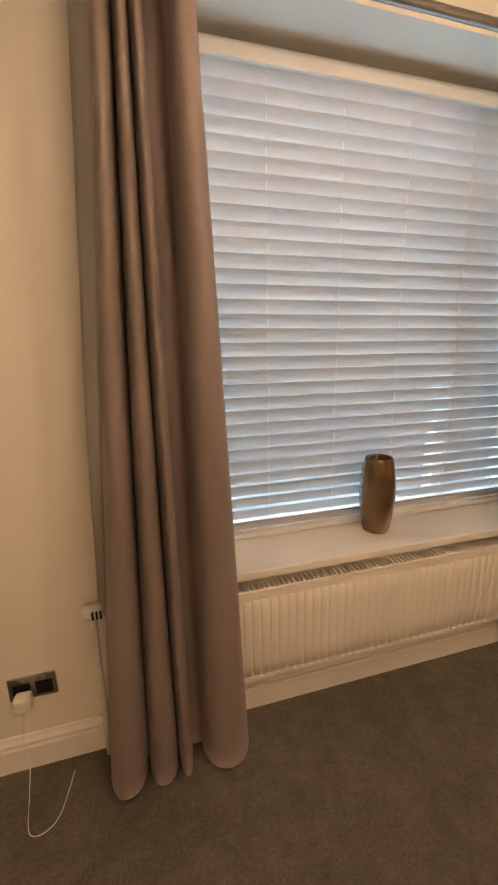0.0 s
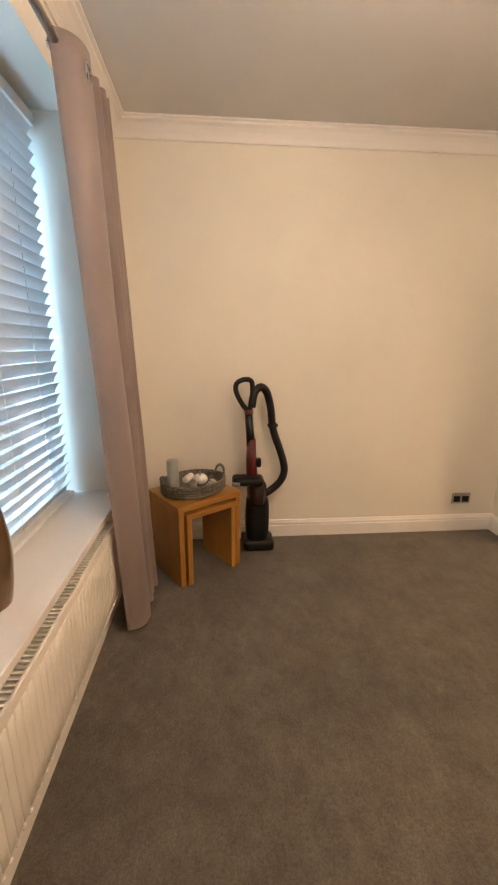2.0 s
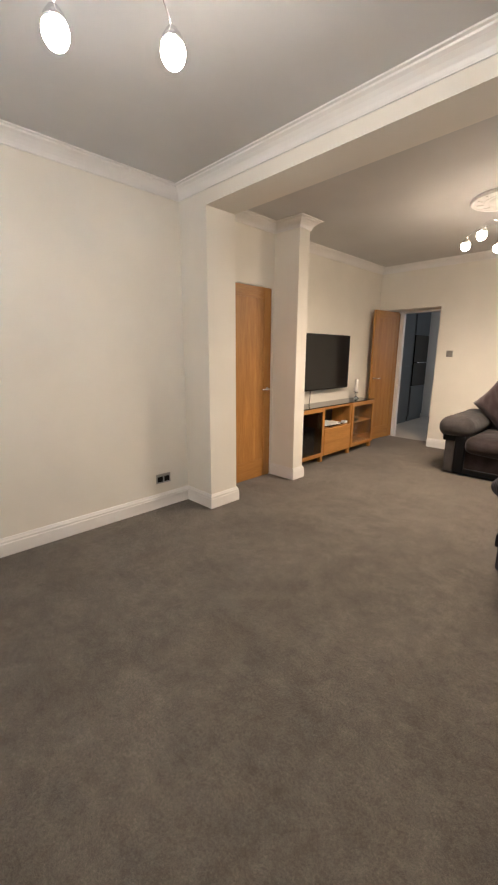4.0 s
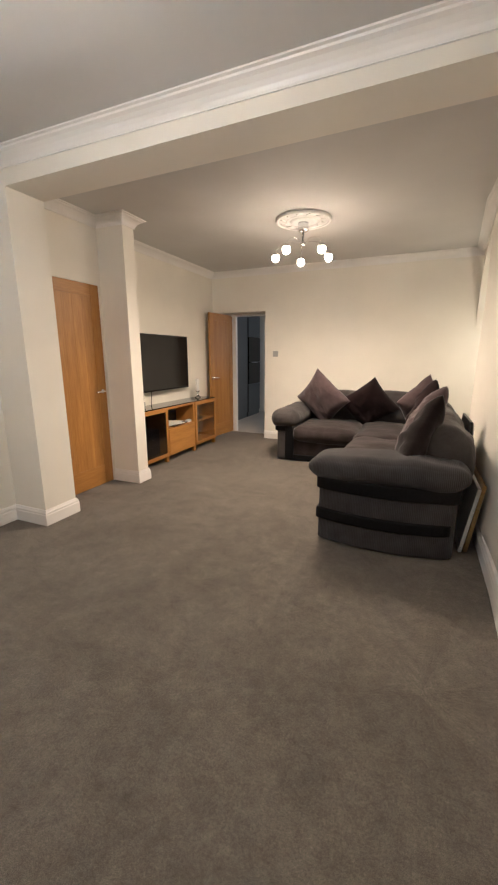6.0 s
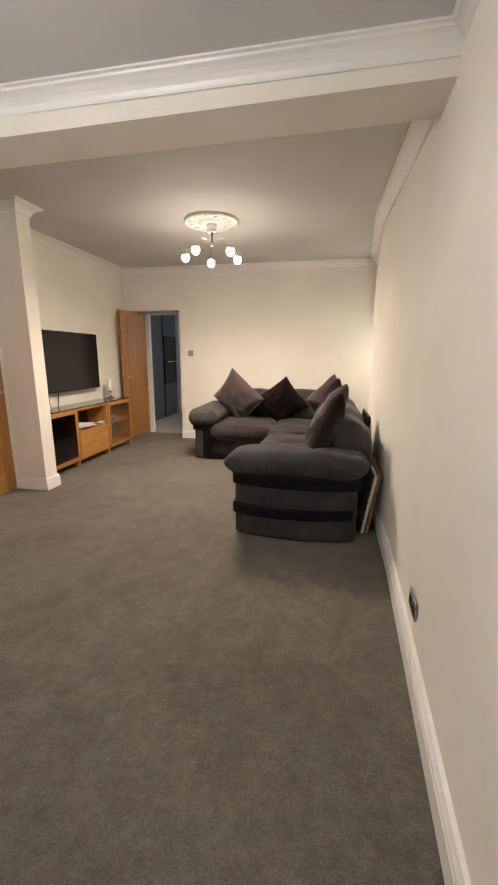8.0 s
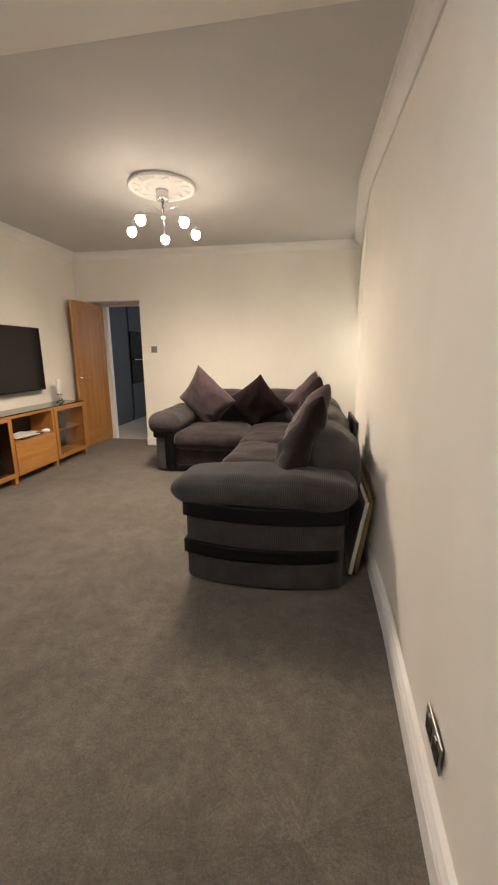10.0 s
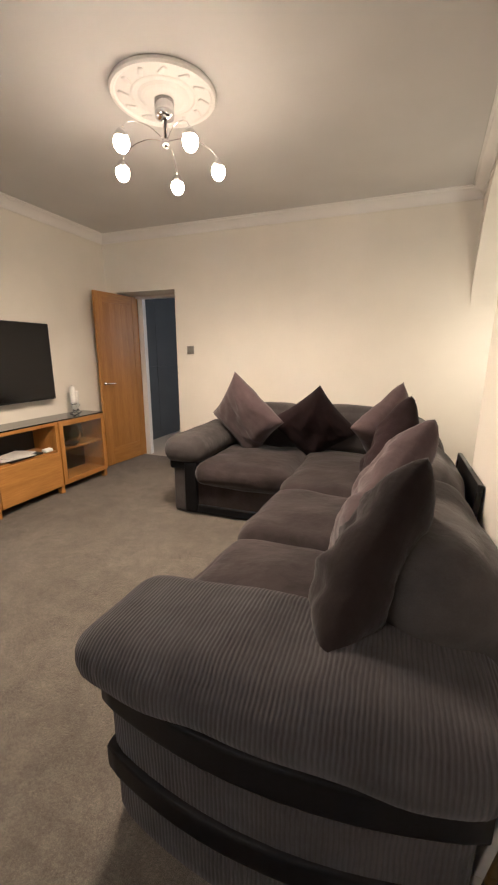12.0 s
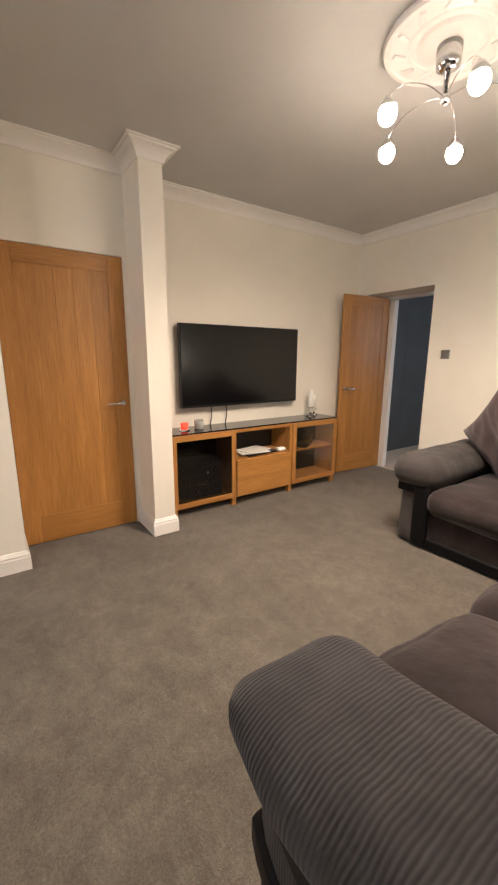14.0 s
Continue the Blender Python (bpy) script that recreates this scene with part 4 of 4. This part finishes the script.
def vacuum():
    v = thing("vacuum_cleaner", "black and red upright vacuum cleaner leaning by the wall", "vacuum cleaner", (2.93, 1.30, 0))
    part("floor_head", soft_box(-0.075, 0.10, -0.13, 0.085, 0.0, 0.085, 0.03, n=8), BLACK, v, "", None, True)
    for y in (-0.10, 0.075):
        w = lathe([(0.035, -0.015), (0.04, -0.01), (0.04, 0.01), (0.035, 0.015)], 20)
        part("wheel", w, BLACK, v, "", pose(0.08, y, 0.04, 90, 0, 0), True)
    part("body", soft_box(-0.06, 0.06, -0.085, 0.06, 0.06, 0.40, 0.04, (0.01, 0.01, 0), 10), BLACK, v, "", None, True)
    bin_ = part("dust_bin", lathe([(0.055, 0.0), (0.062, 0.02), (0.062, 0.14), (0.05, 0.16)], 24), BIN, v, "smoked plastic dust bin", pose(-0.02, -0.01, 0.34), True)
    part("bin_lid", soft_box(-0.10, 0.03, -0.05, 0.16, 0.49, 0.545, 0.025, n=8), BLACK, v, "", None, True)
    part("bin_clip", soft_box(-0.11, -0.07, 0.11, 0.165, 0.495, 0.525, 0.012, n=4), STEEL, v, "grey clip", None, True)
    part("back_column", tube([(0.0, 0.015, 0.40), (0.0, 0.03, 0.62), (0.0, 0.032, 0.79)], [0.042, 0.036, 0.03], 14), RED, v, "dark red column", None, True)
    part("cable_hook", soft_box(-0.03, 0.02, -0.035, 0.0, 0.60, 0.66, 0.012, n=4), BLACK, v, "", None, True)
    part("wand", tube([(0.0, 0.032, 0.72), (0.0, 0.05, 0.97)], [0.03, 0.024], 14), BLACK, v, "", None, True)
    part("wand_collar", tube([(0.0, 0.048, 0.955), (0.0, 0.051, 0.985)], 0.028, 14), RED, v, "red collar", None, True)
    loop = smooth_path([(0, 0.045, 0.97), (0, 0.09, 1.02), (0, 0.13, 1.10), (0, 0.125, 1.155), (0, 0.08, 1.178), (0, 0.035, 1.170), (0, 0.025, 1.12), (0, 0.03, 1.05), (0, 0.045, 0.97)], 6)
    part("handle", tube(loop, 0.016, 12), BLACK, v, "", None, True)
    hose = smooth_path([(0.0, 0.03, 1.00), (0.01, 0.012, 1.09), (0.02, -0.03, 1.128), (0.03, -0.072, 1.09), (0.04, -0.10, 0.98), (0.045, -0.12, 0.84), (0.04, -0.175, 0.68),
                        (0.03, -0.20, 0.57), (0.02, -0.175, 0.49), (0.01, -0.11, 0.43), (0.0, -0.04, 0.39)], 10)
    rs = [0.024 + 0.003 * (i % 2) for i in range(len(hose))]
    part("hose", tube(hose, rs, 12), BLACK, v, "ribbed black hose", None, True)
    part("hose_clip", soft_box(0.02, 0.07, -0.15, -0.08, 0.86, 0.885, 0.01, n=4), BLACK, v, "", None, True)
    return v


vacuum()


# ---- sockets, switch, pipe ----
def socket(loc, rz, label, gangs=2):
    """A metal double socket: local y points into the room."""
    s = thing("wall_socket", label, "wall socket", loc, rz, group="wall sockets")
    part("plate", box(-0.073, 0.073, 0, 0.006, -0.043, 0.043, 0.003), STEEL, s)
    for gx in (-0.034, 0.034):
        part("insert", box(gx - 0.026, gx + 0.026, 0.006, 0.008, -0.03, 0.018, 0.001), BLACK, s)
        part("switch", box(gx - 0.008, gx + 0.008, 0.006, 0.011, 0.022, 0.036, 0.001), STEEL, s)
    return s


socket((XE, -0.300, 0.262), 90, "brushed steel double socket low on the wall")
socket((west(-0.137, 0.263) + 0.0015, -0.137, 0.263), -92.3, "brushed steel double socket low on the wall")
socket((0.185, YN, 0.31), 180, "dark metal double socket with a white plug in it")
plug = thing("plug", "white plug with a thin trailing flex", "plug", (0.16, YN - 0.012, 0.285))
part("body", soft_box(-0.026, 0.026, -0.045, 0.0, -0.03, 0.025, 0.01, n=5), CERAMIC, plug, "", None, True)
part("flex", tube(smooth_path([(0.0, -0.02, -0.03), (-0.01, -0.04, -0.13), (0.0, -0.06, -0.215), (0.0, -0.10, -0.281), (0.03, -0.22, -0.282), (0.10, -0.20, -0.282), (0.13, -0.06, -0.282)], 8), 0.0014, 8), CERAMIC, plug, "", None, True)
valve = thing("radiator_valve", "white thermostatic radiator valve beside the curtain", "valve", (0.40, 2.09, 0.57))
part("head", lathe([(0.02, -0.03), (0.024, -0.025), (0.024, 0.03), (0.018, 0.034)], 20), CERAMIC, valve, "", pose(0, 0, 0, 0, 90, 0), True)
part("pipe", tube(smooth_path([(0.0, 0, -0.02), (0.0, 0.0, -0.2), (0.0, 0.0, -0.57)], 4), 0.011, 10), CERAMIC, valve, "white pipe", None, True)
grip = bmesh.new()
for k in range(3):
    add_box(grip, 0.0 + 0.012 * k, 0.006 + 0.012 * k, -0.026, -0.022, -0.014, 0.014)
part("grip_slots", grip, BLACK, valve)
stat = thing("light_switch", "brushed steel light switch on the wall", "light switch", (2.168, YS, 1.356))
part("plate", box(-0.043, 0.043, 0, 0.006, -0.043, 0.043, 0.003), STEEL, stat)
for x in (-0.015, 0.015):
    part("rocker", box(x - 0.009, x + 0.009, 0.006, 0.011, -0.016, 0.016, 0.002), STEEL, stat)


# ---- on and in the television cabinet ----
CANDLE_RED = glow("lit_red_candle", (1.0, 0.07, 0.02), 1.0)
CANDLE_RED.node_tree.nodes["Principled BSDF"].inputs["Base Color"].default_value = (0.5, 0.03, 0.015, 1)
FROSTED = plain("frosted_grey_glass", (0.36, 0.37, 0.35), 0.15, 0.0, 0.15, 30)
WAX = plain("white_wax", (0.80, 0.78, 0.74), 0.5, 0.0, 0.04, 20)
CLEAR = glass_material("clear_glass", (0.96, 0.98, 0.98), 0.03)
PAPER = plain("white_paper", (0.72, 0.72, 0.70), 0.7, 0.0, 0.05, 20)
ZT = 0.713
red = thing("tealight", "glowing red tealight glass on the cabinet", "candle", (3.09, -2.13, ZT))
part("saucer", lathe([(0.02, 0.0), (0.045, 0.004), (0.048, 0.008), (0.02, 0.005)], 28), CLEAR, red, "", None, True)
part("glass", lathe([(0.026, 0.008), (0.033, 0.03), (0.034, 0.062), (0.031, 0.062), (0.024, 0.012)], 28), CANDLE_RED, red, "", None, True)
jar = thing("candle_jar", "frosted grey glass candle jar on the cabinet", "jar", (3.10, -2.27, ZT))
part("glass", lathe([(0.036, 0.0), (0.04, 0.006), (0.04, 0.075), (0.037, 0.076), (0.036, 0.01)], 28), FROSTED, jar, "", None, True)
part("wax", lathe([(0.035, 0.010), (0.035, 0.052)], 24), WAX, jar, "", None, True)
stick = thing("candlestick", "white pillar candle on a clear glass candlestick", "candlestick", (3.12, -3.60, ZT))
part("stand", lathe([(0.045, 0.0), (0.045, 0.006), (0.016, 0.02), (0.012, 0.05), (0.02, 0.065), (0.012, 0.08), (0.03, 0.10), (0.034, 0.104)], 28), CLEAR, stick, "", None, True)
part("candle", lathe([(0.026, 0.105), (0.027, 0.108), (0.027, 0.275), (0.02, 0.282)], 24), WAX, stick, "", None, True)
part("wick", tube([(0, 0, 0.28), (0.002, 0, 0.292)], 0.0015, 6), BLACK, stick)
stick2 = thing("candlestick", "shorter white candle behind the tall one", "candlestick", (3.17, -3.70, ZT))
part("stand", lathe([(0.035, 0.0), (0.035, 0.006), (0.012, 0.02), (0.010, 0.06), (0.028, 0.075)], 24), CLEAR, stick2, "", None, True)
part("candle", lathe([(0.022, 0.076), (0.022, 0.215), (0.016, 0.22)], 20), WAX, stick2, "", None, True)
receiver = thing("media_box", "black speaker box inside the cabinet", "speaker", (3.08, -2.24, 0.126))
part("case", box(-0.09, 0.13, -0.19, 0.19, 0, 0.32, 0.006), BLACK, receiver)
part("badge", box(-0.0925, -0.0895, -0.055, -0.035, 0.20, 0.225, 0.001), PAPER, receiver, "small pale badge")
part("trim_line", box(-0.0925, -0.0895, -0.03, 0.04, 0.11, 0.118, 0.001), STEEL, receiver)
for i, (x, y, w, d, h, mat, label) in enumerate(((3.08, -2.86, 0.34, 0.24, 0.016, BLACK, "closed black laptop in the open shelf"), (3.06, -2.80, 0.30, 0.21, 0.008, PAPER, "stack of white papers in the open shelf"),
                                                 (3.07, -2.83, 0.29, 0.20, 0.006, PAPER, "stack of white papers in the open shelf"))):
    p = thing("papers" if mat == PAPER else "laptop", label, "papers" if mat == PAPER else "laptop", (x, y, 0.431 + (0, 0.017, 0.026)[i]), (4, -9, 14)[i])
    part("sheet" if mat == PAPER else "case", box(-d / 2, d / 2, -w / 2, w / 2, 0, h, 0.001), mat, p)
roll = thing("paper_roll", "small crumpled white roll on the shelf", "paper", (2.985, -3.10, 0.431))
part("roll", soft_box(-0.03, 0.03, -0.04, 0.05, 0, 0.035, 0.015, n=5, lumps=0.006), PAPER, roll, "", None, True)
for y, r, hh, mat, lab in ((-3.34, 0.055, 0.14, BLACK, "round black vase on the cabinet shelf"), (-3.56, 0.06, 0.16, CLEAR, "clear glass vase on the cabinet shelf")):
    o = thing("small_vase", lab, "vase", (3.10, y, 0.419))
    part("body", lathe([(r * 0.5, 0.0), (r, hh * 0.35), (r * 0.95, hh * 0.6), (r * 0.5, hh * 0.85), (r * 0.6, hh), (r * 0.5, hh), (r * 0.4, hh * 0.85), (r * 0.85, hh * 0.5), (r * 0.4, 0.01)], 28), mat, o, "", None, True)
dish = thing("dark_dish", "low dark dish on the cabinet shelf", "dish", (3.03, -3.42, 0.419))
part("body", lathe([(0.05, 0.0), (0.08, 0.03), (0.078, 0.032), (0.04, 0.006)], 28), BLACK, dish, "", None, True)
for y in (-2.62, -2.46):
    c = thing("cable", "thin black cable hanging below the television", "cable", (0, 0, 0), group="television cables")
    part("flex", tube(smooth_path([(3.22, y, 0.90), (3.23, y - 0.01, 0.80), (3.225, y + 0.01, 0.714)], 4), 0.005, 6), BLACK, c, "", None, True)


# ---- pictures stored behind the sofa ----
GOLD = plain("antique_gold", (0.30, 0.19, 0.07), 0.4, 0.6, 0.3, 40)


def leaning_picture(y0, y1, foot, top_x, h, frame_mat, face_mat, label):
    p = thing("picture", label, "picture", (foot, y1, 0), 0, group="stored pictures")
    lean = math.degrees(math.atan2(foot - top_x, h))
    m = pose(0, 0, 0, 0, -lean, 0)
    w = y1 - y0
    for b in ((-0.012, 0.012, -w, 0.0, 0, 0.035), (-0.012, 0.012, -w, 0.0, h - 0.035, h), (-0.012, 0.012, -w, -w + 0.035, 0.035, h - 0.035), (-0.012, 0.012, -0.035, 0.0, 0.035, h - 0.035)):
        part("frame", box(*b, 0.004), frame_mat, p, "", m)
    part("board", box(-0.006, 0.006, -w + 0.035, -0.035, 0.035, h - 0.035), face_mat, p, "", m)
    return p


leaning_picture(-2.05, -1.36, -0.255, -0.330, 0.47, CERAMIC, PAPER, "white framed picture leaning behind the sofa")
leaning_picture(-2.10, -1.37, -0.290, -0.358, 0.49, GOLD, PAPER, "gilt framed picture leaning against the wall")
leaning_picture(-2.95, -2.35, -0.300, -0.358, 0.76, BLACK, BLACK, "tall black framed picture leaning behind the sofa")
